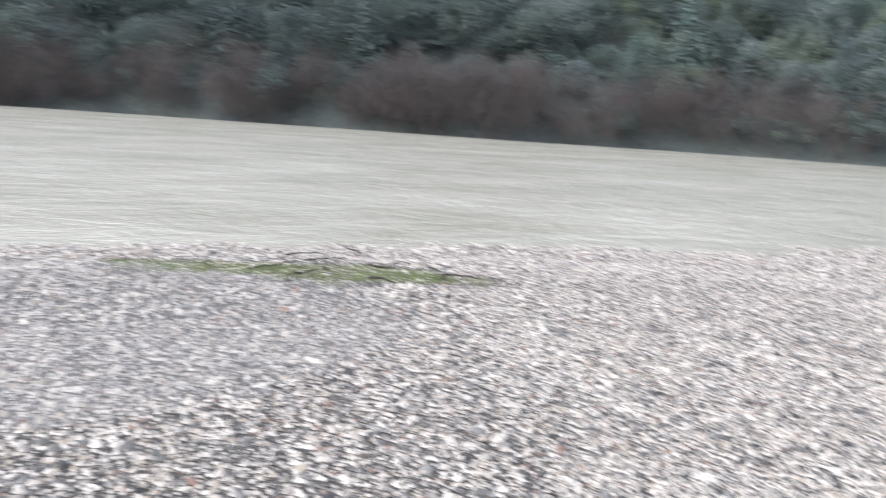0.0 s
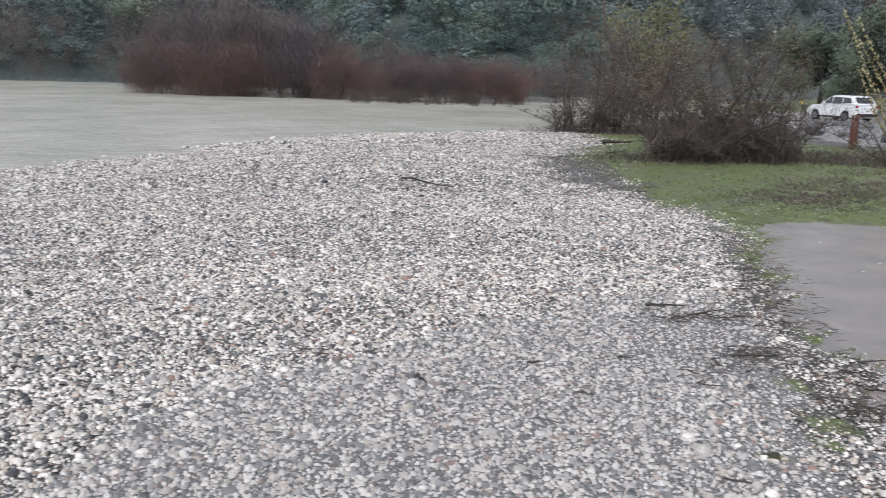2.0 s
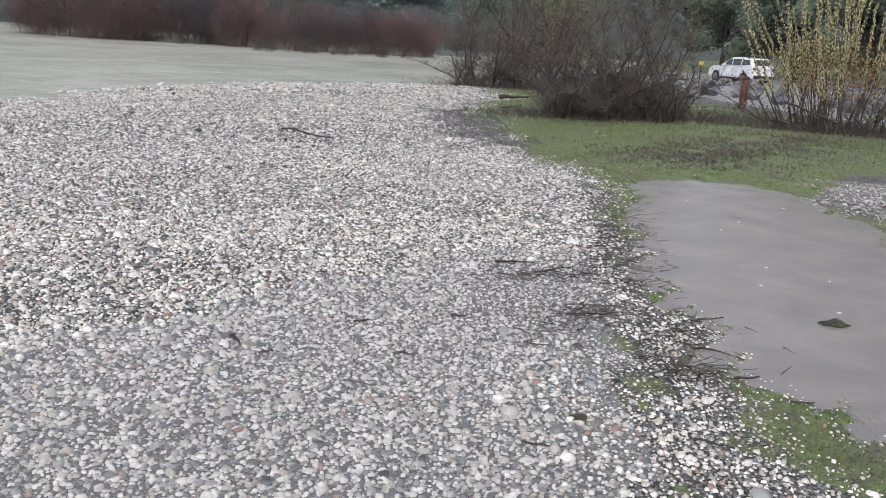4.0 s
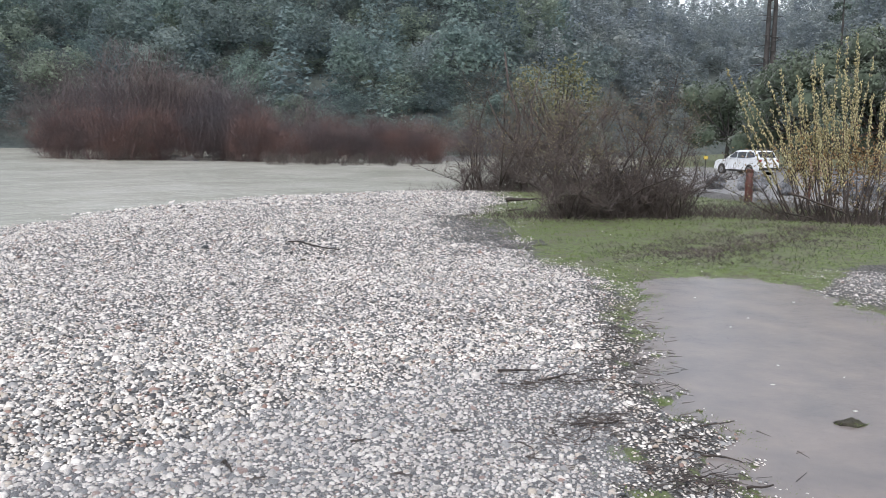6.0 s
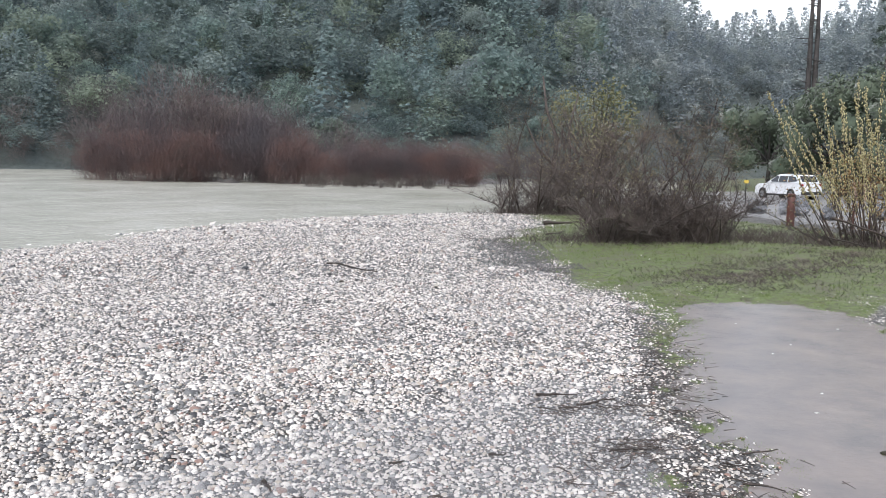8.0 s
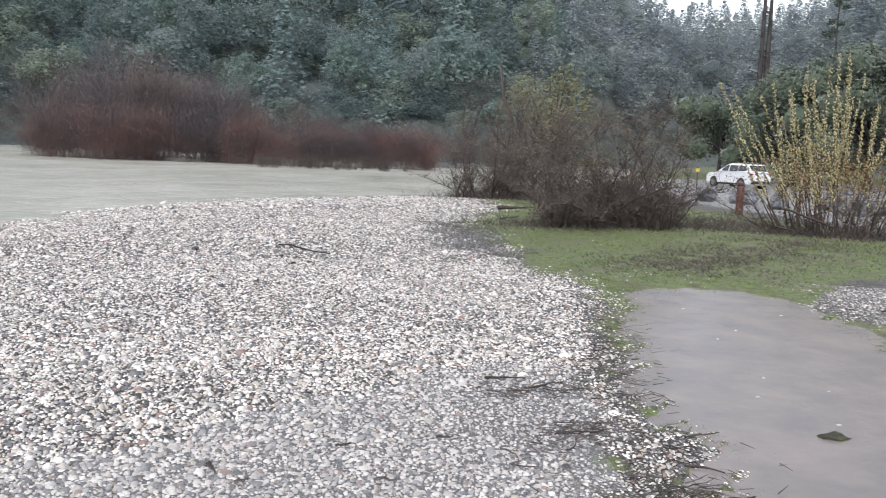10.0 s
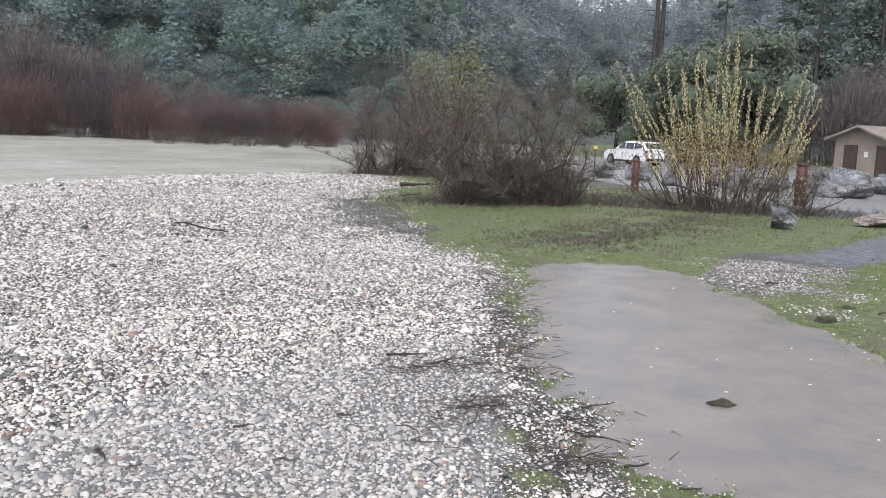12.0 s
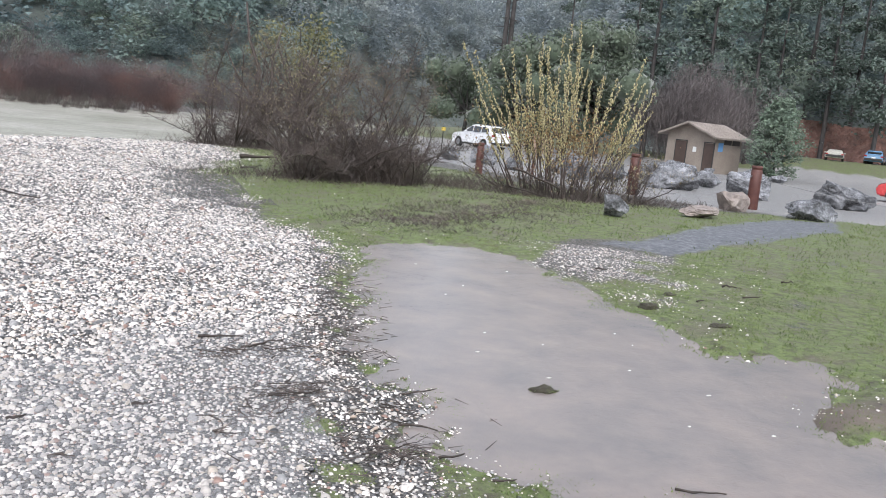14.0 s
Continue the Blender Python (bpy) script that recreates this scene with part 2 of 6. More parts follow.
def water(name, base_a, base_b, wave, rough, depth, ripple, clear=0.0, stretch=(1, 1, 1), noise_scale=0.3):
    """Silty water: a coloured body with a clear gloss, wind and current ripples, and rings of rain."""
    m, nt, b, add, link = nodes_of(name)
    geo = add("ShaderNodeNewGeometry")
    mp = add("ShaderNodeMapping")
    mp.inputs["Scale"].default_value = stretch
    link(geo.outputs["Position"], mp.inputs[0])
    big = noise_tex(nt, noise_scale, 5.0, 0.65, mp.outputs[0], 0.15)
    r = ramp(nt, [(0.3, base_a), (0.7, base_b)])
    link(big.outputs["Fac"], r.inputs[0])
    link(r.outputs[0], b.inputs["Base Color"])
    b.inputs["Roughness"].default_value, b.inputs["IOR"].default_value = rough, 1.33
    w1 = noise_tex(nt, wave, 5.0, 0.62, mp.outputs[0], 0.8)
    w2 = noise_tex(nt, wave * 5.5, 3.0, 0.6, mp.outputs[0])
    h = math_node(nt, "MULTIPLY_ADD", w2.outputs["Fac"], 0.22)
    link(w1.outputs["Fac"], nt.nodes[-1].inputs[2])
    bp = add("ShaderNodeBump")
    bp.inputs["Strength"].default_value, bp.inputs["Distance"].default_value = ripple, depth
    link(h, bp.inputs["Height"])
    link(bp.outputs[0], b.inputs["Normal"])
    if clear:
        t = add("ShaderNodeBsdfTransparent")
        mx = add("ShaderNodeMixShader")
        mx.inputs[0].default_value = 1 - clear
        link(t.outputs[0], mx.inputs[1])
        link(b.outputs[0], mx.inputs[2])
        link(mx.outputs[0], nt.nodes["Material Output"].inputs["Surface"])
    return m


M_RIVER = water("silty_river", (0.35, 0.345, 0.285), (0.53, 0.52, 0.46), 0.9, 0.22, 0.22, 0.8, stretch=(0.8, 0.5, 1), noise_scale=0.22)
M_PUDDLE = water("silty_puddle", (0.158, 0.147, 0.144), (0.250, 0.210, 0.190), 15.0, 0.26, 0.012, 0.30, noise_scale=1.5)
M_FILM = water("shallow_film", (0.44, 0.43, 0.435), (0.54, 0.53, 0.53), 11.0, 0.05, 0.012, 0.4, clear=0.79, noise_scale=1.2)
M_POOL = water("shallow_pool", (0.20, 0.195, 0.195), (0.28, 0.265, 0.255), 11.0, 0.10, 0.012, 0.3, clear=0.35, noise_scale=1.2)


def ground_material():
    m, nt, b, add, link = nodes_of("river_bar_ground")
    geo = add("ShaderNodeNewGeometry")
    pos = geo.outputs["Position"]
    zone = add("ShaderNodeAttribute")
    zone.attribute_name = "zone"
    sep = add("ShaderNodeSeparateColor")
    link(zone.outputs["Color"], sep.inputs[0])
    # pebbles
    vor = add("ShaderNodeTexVoronoi")
    vor.inputs["Scale"].default_value = 48.0
    link(pos, vor.inputs["Vector"])
    vs = add("ShaderNodeSeparateColor")
    link(vor.outputs["Color"], vs.inputs[0])
    peb = ramp(nt, [(0.0, (0.20, 0.19, 0.18)), (0.3, (0.30, 0.285, 0.27)), (0.6, (0.42, 0.40, 0.38)), (0.72, (0.14, 0.14, 0.14)), (0.84, (0.25, 0.21, 0.17)), (0.92, (0.07, 0.07, 0.072))], "CONSTANT")
    link(vs.outputs[0], peb.inputs[0])
    # pebbles darken towards their rims, the gaps between them painted into the colour
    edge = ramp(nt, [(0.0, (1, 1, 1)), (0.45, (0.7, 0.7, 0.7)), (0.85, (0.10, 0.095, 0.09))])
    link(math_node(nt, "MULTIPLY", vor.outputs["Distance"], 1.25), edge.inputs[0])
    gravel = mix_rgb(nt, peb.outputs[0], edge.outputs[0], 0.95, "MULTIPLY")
    patch = noise_tex(nt, 0.35, 4.0, 0.6, pos)
    pr = ramp(nt, [(0.3, (0.84, 0.84, 0.85)), (0.7, (1.08, 1.06, 1.03))])
    link(patch.outputs["Fac"], pr.inputs[0])
    gravel = mix_rgb(nt, gravel, pr.outputs[0], 1.0, "MULTIPLY")
    # turf
    gn = noise_tex(nt, 9.0, 8.0, 0.74, pos)
    turf = ramp(nt, [(0.32, (0.048, 0.040, 0.030)), (0.42, (0.082, 0.084, 0.042)), (0.50, (0.106, 0.142, 0.046)), (0.58, (0.144, 0.182, 0.062)), (0.70, (0.19, 0.17, 0.12))])
    link(gn.outputs["Fac"], turf.inputs[0])
    # bare soil and fine gravel showing through the turf
    bare = noise_tex(nt, 1.4, 6.0, 0.7, pos)
    br = ramp(nt, [(0.47, (0.0, 0.0, 0.0)), (0.62, (0.65, 0.65, 0.65))])
    link(bare.outputs["Fac"], br.inputs[0])
    soil = mix_rgb(nt, (0.13, 0.108, 0.078), gravel, 0.30)
    turf_col = mix_rgb(nt, turf.outputs[0], soil, br.outputs[0])
    # lot surface
    ln = noise_tex(nt, 1.3, 6.0, 0.65, pos)
    lot = ramp(nt, [(0.3, (0.20, 0.196, 0.196)), (0.5, (0.25, 0.245, 0.24)), (0.62, (0.32, 0.305, 0.29)), (0.75, (0.22, 0.19, 0.165))])
    link(ln.outputs["Fac"], lot.inputs[0])
    # mud and silt
    mn = noise_tex(nt, 3.0, 5.0, 0.6, pos)
    mud = ramp(nt, [(0.3, (0.090, 0.072, 0.056)), (0.7, (0.165, 0.132, 0.108))])
    link(mn.outputs["Fac"], mud.inputs[0])
    rag = noise_tex(nt, 5.0, 5.0, 0.7, pos)

    def ragged(channel):
        a = math_node(nt, "MULTIPLY_ADD", rag.outputs["Fac"], 0.8)
        link(sep.outputs[channel], nt.nodes[-1].inputs[2])
        return math_node(nt, "MULTIPLY_ADD", math_node(nt, "SUBTRACT", a, 0.9), 6.0, True)

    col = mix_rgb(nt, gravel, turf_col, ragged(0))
    col = mix_rgb(nt, col, lot.outputs[0], ragged(1))
    col = mix_rgb(nt, col, mud.outputs[0], ragged(2))
    track = ramp(nt, [(0.3, (0.070, 0.076, 0.088)), (0.5, (0.115, 0.122, 0.137)), (0.62, (0.21, 0.215, 0.225))])
    tn = noise_tex(nt, 9.0, 6.0, 0.75, pos)
    link(tn.outputs["Fac"], track.inputs[0])
    ta = math_node(nt, "MULTIPLY_ADD", rag.outputs["Fac"], 0.8)
    link(zone.outputs["Alpha"], nt.nodes[-1].inputs[2])
    col = mix_rgb(nt, col, track.outputs[0], math_node(nt, "MULTIPLY_ADD", math_node(nt, "SUBTRACT", ta, 0.9), 6.0, True))
    link(col, b.inputs["Base Color"])
    wet = ramp(nt, [(0.35, (0.34, 0.34, 0.34)), (0.65, (0.6, 0.6, 0.6))])
    link(ln.outputs["Fac"], wet.inputs[0])
    link(mix_rgb(nt, (0.68, 0.68, 0.68), wet.outputs[0], sep.outputs[1]), b.inputs["Roughness"])
    hb = mix_rgb(nt, edge.outputs[0], gn.outputs["Fac"], sep.outputs[0])
    bp = add("ShaderNodeBump")
    bp.inputs["Strength"].default_value, bp.inputs["Distance"].default_value = 0.7, 0.03
    link(hb, bp.inputs["Height"])
    link(bp.outputs[0], b.inputs["Normal"])
    return m


M_GROUND = ground_material()
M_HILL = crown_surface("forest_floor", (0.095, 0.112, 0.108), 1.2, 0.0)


# ---- mesh helpers ----
def mesh_np(name, verts, faces, mat, smooth=False, mats=None, mat_index=None):
    """A mesh from arrays: verts (n, 3), faces (m, k) with k corners each."""
    me = bpy.data.meshes.new(name)
    verts = np.ascontiguousarray(verts, dtype=np.float32)
    faces = np.ascontiguousarray(faces, dtype=np.int32)
    m, k = faces.shape
    me.vertices.add(len(verts))
    me.vertices.foreach_set("co", verts.ravel())
    me.loops.add(m * k)
    me.loops.foreach_set("vertex_index", faces.ravel())
    me.polygons.add(m)
    me.polygons.foreach_set("loop_start", np.arange(0, m * k, k, dtype=np.int32))
    me.polygons.foreach_set("use_smooth", np.full(m, smooth, dtype=bool))
    for q in mats or [mat]:
        me.materials.append(q)
    if mat_index is not None:
        me.polygons.foreach_set("material_index", np.ascontiguousarray(mat_index, dtype=np.int32))
    me.update(calc_edges=True)
    return me


def thing(name, label, category, group="", kind="", at=(0, 0, 0), rz=0.0, me=None):
    ob = new(name, me)
    ob.matrix_basis = pose(*at, 0, 0, rz)
    return tagged(ob, label, category, group, kind)


def part(name, me, parent, label=""):
    if isinstance(me, tuple):
        bm, mat, smooth = me
        data = bpy.data.meshes.new(name)
        for f in bm.faces:
            f.smooth = smooth
        bm.to_mesh(data)
        bm.free()
        data.materials.append(mat)
        me = data
    ob = new(name, me)
    ob.parent = parent
    return tagged(ob, label)


def segments(p0, p1, r0, r1, n=3):
    """Tapered prisms from p0 to p1, n sides each, joined into one pair of arrays."""
    p0, p1 = np.asarray(p0, float), np.asarray(p1, float)
    r0, r1 = np.asarray(r0, float)[:, None], np.asarray(r1, float)[:, None]
    d = p1 - p0
    d /= np.linalg.norm(d, axis=1)[:, None] + 1e-9
    helper = np.where(np.abs(d[:, 2:3]) > 0.9, [[1.0, 0, 0]], [[0, 0, 1.0]])
    u = np.cross(d, helper)
    u /= np.linalg.norm(u, axis=1)[:, None] + 1e-9
    v = np.cross(d, u)
    ring0, ring1 = [], []
    for i in range(n):
        a = 2 * math.pi * i / n
        o = math.cos(a) * u + math.sin(a) * v
        ring0.append(p0 + o * r0)
        ring1.append(p1 + o * r1)
    verts = np.stack(ring0 + ring1, 1)
    quads = [[i, (i + 1) % n, n + (i + 1) % n, n + i] for i in range(n)]
    m = len(p0)
    faces = np.asarray(quads)[None] + (np.arange(m) * 2 * n)[:, None, None]
    return verts.reshape(-1, 3), faces.reshape(-1, 4)


def stack(items):
    """Join (verts, faces) pairs of the same corner count."""
    vs, fs, o = [], [], 0
    for v, f in items:
        vs.append(v)
        fs.append(f + o)
        o += len(v)
    return np.concatenate(vs), np.concatenate(fs)


def leaves(rng, centres, size, flat=0.4, out=None):
    """Small folded leaf sprays, two faces hinged along a midrib; they lie along the crown's surface where out gives its normals."""
    n = len(centres)
    a = rng.normal(size=(n, 3))
    if out is None:
        a[:, 2] *= flat
    else:
        c = out + 0.55 * rng.normal(size=(n, 3))
        c /= np.linalg.norm(c, axis=1)[:, None]
        a -= (a * c).sum(1)[:, None] * c
    a /= np.linalg.norm(a, axis=1)[:, None]
    if out is None:
        b = rng.normal(size=(n, 3))
        b -= (b * a).sum(1)[:, None] * a
        b /= np.linalg.norm(b, axis=1)[:, None]
        c = np.cross(a, b)
    else:
        b = np.cross(c, a)
    s = (size * rng.uniform(0.6, 1.4, n))[:, None]
    p = np.asarray(centres)
    tip0, tip1 = p - a * s, p + a * s
    side0, side1 = p + b * s * 0.6 - c * s * 0.2, p - b * s * 0.6 - c * s * 0.2
    verts = np.stack([tip0, side0, tip1, side1], 1).reshape(-1, 3)
    tri = np.array([[0, 2, 1], [0, 3, 2]])
    return verts, (tri[None] + (np.arange(n) * 4)[:, None, None]).reshape(-1, 3)


def leaf_tris(rng, centres, size, out, loose=0.9):
    """Far foliage: one small triangle a spray."""
    n = len(centres)
    c = out + loose * rng.normal(size=(n, 3))
    c /= np.linalg.norm(c, axis=1)[:, None]
    a = rng.normal(size=(n, 3))
    a -= (a * c).sum(1)[:, None] * c
    a /= np.linalg.norm(a, axis=1)[:, None]
    b = np.cross(c, a)
    s = (size * rng.uniform(0.6, 1.4, n))[:, None]
    p = np.asarray(centres)
    verts = np.stack([p + a * s, p - a * s * 0.6 + b * s * 0.8, p - a * s * 0.6 - b * s * 0.8], 1).reshape(-1, 3)
    return verts, np.arange(3 * n).reshape(-1, 3)


def tube(points, radii, n=6):
    """One closed, tapered tube along the points."""
    pts, radii = np.asarray(points, float), np.asarray(radii, float)
    d = np.gradient(pts, axis=0)
    d /= np.linalg.norm(d, axis=1)[:, None] + 1e-9
    ref = np.array([0.31, 0.17, 0.93]) if abs(d[0, 2]) < 0.8 else np.array([0.95, 0.21, 0.1])
    u = np.cross(d, ref)
    u /= np.linalg.norm(u, axis=1)[:, None] + 1e-9
    v = np.cross(d, u)
    a = np.arange(n) * 2 * math.pi / n
    ring = pts[:, None] + radii[:, None, None] * (np.cos(a)[None, :, None] * u[:, None] + np.sin(a)[None, :, None] * v[:, None])
    m = len(pts)
    verts = np.concatenate([ring.reshape(-1, 3), pts[:1], pts[-1:]])
    i, k = np.arange(m - 1)[:, None] * n, np.arange(n)[None]
    k1 = (k + 1) % n
    quads = np.stack([i + k, i + k1, i + n + k1, i + n + k], -1).reshape(-1, 4)
    k, k1 = np.arange(n), (np.arange(n) + 1) % n
    base, tip = m * n, m * n + 1
    caps = np.concatenate([np.stack([k1, k, np.full(n, base), np.full(n, base)], -1), np.stack([(m - 1) * n + k, (m - 1) * n + k1, np.full(n, tip), np.full(n, tip)], -1)])
    tris = np.concatenate([quads[:, [0, 1, 2]], quads[:, [0, 2, 3]], caps[:, :3]])
    return verts, tris


def boxes(items):
    """Boxes given as (centre, half sizes) joined into one bmesh."""
    bm = bmesh.new()
    for c, h in items:
        bmesh.ops.create_cube(bm, size=2.0, matrix=Matrix.Translation(c) @ Matrix.Diagonal((*h, 1)))
    return bm


def bevelled(bm, width, steps=2):
    bmesh.ops.bevel(bm, geom=bm.edges[:], offset=width, segments=steps, affect="EDGES", clamp_overlap=True)
    return bm


# ---- the lie of the land ----
# bank of the river on this side, from upstream to downstream
BANK = np.array([(-16, -120), (-15, -30), (-14.2, -5), (-13.6, 3), (-13, 6), (-12.2, 9), (-11.2, 12), (-10, 15.5), (-9.1, 20), (-8.0, 24.5), (-6.3, 27.8), (-4.2, 30.4), (-1.8, 32.6),
                 (0.4, 33.8), (1.6, 35), (3.5, 39), (7, 46), (12, 58), (18, 75), (27, 100), (45, 140), (80, 200)], float)
PUDDLE = np.array([(3.0, 11.05), (2.8, 9.85), (2.5, 8.7), (2.24, 7.7), (2.0, 7.05), (1.86, 6.35), (1.92, 5.95), (1.85, 5.62), (1.98, 5.35), (2.1, 5.05), (1.9, 4.85), (1.86, 4.6), (1.78, 4.36), (1.95, 4.22), (2.15, 4.08),
                   (2.28, 3.88), (2.32, 3.7), (2.55, 3.6), (2.85, 3.62), (3.1, 3.45), (3.5, 3.2), (4.4, 2.9), (6.0, 3.0), (5.4, 3.9), (4.6, 4.15), (4.3, 4.4), (4.25, 4.65), (4.6, 4.85), (5.15, 5.18), (5.5, 5.5), (5.5, 5.85), (5.3, 5.98),
                   (4.95, 5.93), (4.66, 6.15), (4.72, 6.7), (4.74, 7.3), (4.62, 8.1), (4.8, 8.75), (4.85, 9.5), (4.9, 10.5), (4.5, 11.2), (3.6, 11.3)], float)
FILM = np.array([(-1.7, 1.6), (-1.9, 2.8), (-2.0, 3.05), (-1.85, 3.54), (-1.73, 3.96), (-1.39, 4.06), (-1.03, 4.17), (-0.8, 4.68), (-0.63, 5.02), (-0.3, 5.18), (0.2, 5.55), (0.49, 6.0), (0.9, 6.25), (1.3, 6.2), (1.65, 5.9), (1.7, 5.5),
                 (1.45, 5.45), (1.1, 5.6), (0.88, 5.4), (0.62, 4.86), (0.61, 4.37), (0.44, 4.02), (0.46, 3.41), (0.27, 3.0), (0.1, 1.6)], float)
FILM_FAR = np.array([(0.57, 17.7), (0.9, 19.4), (1.35, 18.6), (1.5, 16.6), (1.6, 14.5), (1.3, 14.1), (1.0, 15.2)], float)
FILM_LEFT = np.array([(-10.2, 1.0), (-9.9, 2.3), (-9.0, 3.0), (-8.0, 3.9), (-6.9, 3.3), (-6.3, 2.2), (-6.0, 1.0), (-7, -0.5), (-9.5, -0.4)], float)
TURF_LEFT = np.array([(-11.4, 2.4), (-11.2, 3.1), (-10.7, 4.4), (-9.6, 5.7), (-8.4, 6.2), (-7.6, 6.05), (-8.1, 5.0), (-8.6, 3.9), (-9.3, 3.3), (-10.2, 2.3)], float)
TURF = np.array([(2.4, 34), (2.7, 25.5), (1.9, 22.5), (1.2, 20.5), (1.2, 18.5), (1.55, 15.8), (1.7, 13.4), (2.0, 11.8), (2.25, 10.6), (2.2, 9.6), (1.9, 8.3), (1.72, 7.4), (1.62, 6.6), (1.75, 5.95), (1.9, 5.0), (1.65, 4.35), (1.55, 4.0),
                 (1.45, 3.5), (1.5, 2.8), (1.8, 1.2), (3, -3), (40, -10), (60, 10), (22, 16), (17, 19), (12.5, 18.5), (10.5, 24), (9, 30), (8, 38), (6, 41)], float)
MOSS = [(1.2, 4.62, 0.2, 0.75), (1.2, 4.05, 0.22, 0.7), (1.05, 3.6, 0.2, 0.5), (1.75, 5.72, 0.11, 1.0), (1.97, 5.1, 0.13, 0.9), (1.68, 5.25, 0.12, 0.6), (1.7, 6.7, 0.14, 0.7), (1.95, 7.5, 0.14, 0.7), (0.95, 3.3, 0.14, 0.5)]
LOT = np.array([(14.6, 19.2), (18, 17.5), (30, 18), (60, 30), (64, 44), (47, 62), (34, 78), (16, 66), (11.5, 40), (10.8, 30), (12.2, 23)], float)
TRACK = np.array([(6.6, 11.5), (8.0, 12.5), (9.7, 13.75), (12.9, 16.4), (14.9, 17.4), (16.6, 17.6), (14.6, 15.2), (11.8, 13.4), (9.0, 11.8), (7.3, 10.9)], float)
SHINGLE = np.array([(4.75, 10.2), (5.4, 11.4), (6.2, 12.1), (7.2, 12.0), (7.3, 11.0), (7.0, 10.3), (5.9, 9.3), (5.1, 8.95)], float)
WATER_Z, PUDDLE_Z, FILM_Z = -0.20, -0.045, 0.009


def poly_distance(x, y, poly, closed=True):
    """Distance to a polygon's or polyline's edge; inside a closed one it is positive, outside negative."""
    a = poly
    b = np.roll(poly, -1, 0) if closed else None
    if not closed:
        a, b = poly[:-1], poly[1:]
    best = np.full(x.shape, 1e9)
    inside = np.zeros(x.shape, bool)
    for (ax, ay), (bx, by) in zip(a, b):
        dx, dy = bx - ax, by - ay
        u = np.clip(((x - ax) * dx + (y - ay) * dy) / (dx * dx + dy * dy), 0, 1)
        best = np.minimum(best, np.hypot(x - ax - u * dx, y - ay - u * dy))
        if closed:
            cross = ((ay > y) != (by > y)) & (x < (bx - ax) * (y - ay) / ((by - ay) or 1e-9) + ax)
            inside ^= cross
    return np.where(inside, best, -best) if closed else best


RIVER = np.concatenate([BANK, np.array([(60, 320), (-400, 320), (-400, -120)], float)])


def smooth(a, lo, hi):
    u = np.clip((a - lo) / (hi - lo), 0, 1)
    return u * u * (3 - 2 * u)


def wavy(x, y, s, seed=0.0):
    """A cheap smooth noise of about -1 to 1."""
    return (np.sin(x * s + 1.7 + seed) * np.cos(y * s * 1.13 - 0.6 + seed * 2) + 0.6 * np.sin(x * s * 2.3 - y * s * 1.9 + seed * 3) + 0.4 * np.cos(x * s * 4.1 + y * s * 3.7 + seed)) / 2.0


FOOT_AZ = [-180, -100, -80, -65, -50, -35, -20, -8, 0, 7, 12, 16, 21, 26, 30, 36, 46, 60, 100, 180]
FOOT_R = [130, 140, 136, 128, 122, 134, 134, 120, 108, 112, 150, 215, 230, 190, 120, 98, 100, 100, 120, 130]
RIDGE = [60, 60, 60, 62, 64, 64, 66, 66, 64, 60, 53, 48, 47, 52, 56, 54, 50, 50, 60, 60]


def far_bar(x, y):
    """Low shingle bars on the far side of the river."""
    spit = np.exp(-((y - 75.0 + 1.05 * (x + 22.5)) / 1.9) ** 2) * smooth(x, -24, -22) * smooth(-x, 15.5, 17.5)
    bar = np.exp(-((y - 81 - 0.4 * x) / 6.0) ** 2) * smooth(x, -6, -3) * smooth(-x, -10, -6)
    return np.maximum(spit, bar)


def lie(x, y):
    """Height of the ground."""
    x, y = np.asarray(x, float), np.asarray(y, float)
    r, az = np.hypot(x, y), np.degrees(np.arctan2(x, y))
    rd = poly_distance(x, y, RIVER)
    z = 0.02 * wavy(x, y, 0.7) + 0.012 * wavy(x, y, 2.1, 1.0)
    z = z - 0.24 * smooth(rd, -5.0, 0.4) - 1.0 * smooth(rd, 0.0, 7.0)
    pd = poly_distance(x, y, PUDDLE)
    z = np.where(rd < -3, z - (0.052 + np.maximum(z, 0) * 0.9) * smooth(pd, -0.5, 0.0) - 0.10 * smooth(pd, -0.02, 0.7), z)
    fd = np.maximum(np.maximum(poly_distance(x, y, FILM), poly_distance(x, y, FILM_LEFT)), poly_distance(x, y, FILM_FAR))
    z = z - (0.012 + np.maximum(z, 0) * 0.9) * smooth(fd, -0.4, 0.15)
    lotd = smooth(poly_distance(x, y, LOT), -3, 4)
    z = z - 0.0115 * np.maximum(0, r - 29) * lotd * smooth(az, 8, 14)
    z = z + 0.10 * smooth(poly_distance(x, y, TURF), 0.5, 7.0) * (1 - smooth(poly_distance(x, y, LOT), -3, 0)) * smooth(r, 9, 17)
    # field rising beyond the lot
    z = z + 1.15 * smooth(az, 38, 41) * smooth(r, 62, 92) * (1 - smooth(az, 70, 90))
    z = z + 1.5 * far_bar(x, y)
    z = z + (0.018 * wavy(x, y, 7.0, 4.0) + 0.014 * wavy(x, y, 17.0, 8.0)) * smooth(pd, -0.7, -0.1) * (1 - smooth(pd, 0.1, 0.5))
    f = np.interp(az, FOOT_AZ, FOOT_R)
    ridge = np.interp(az, FOOT_AZ, RIDGE)
    up = np.maximum(0, r - f)
    hill = ridge * (1 - np.exp(-up * 0.62 / ridge)) * 1.06 + 1.3 * smooth(up, 0, 3) * smooth(rd, 0, 5)
    hill = hill + smooth(up, 4, 40) * 4.0 * wavy(x, y, 0.035)
    return z + hill


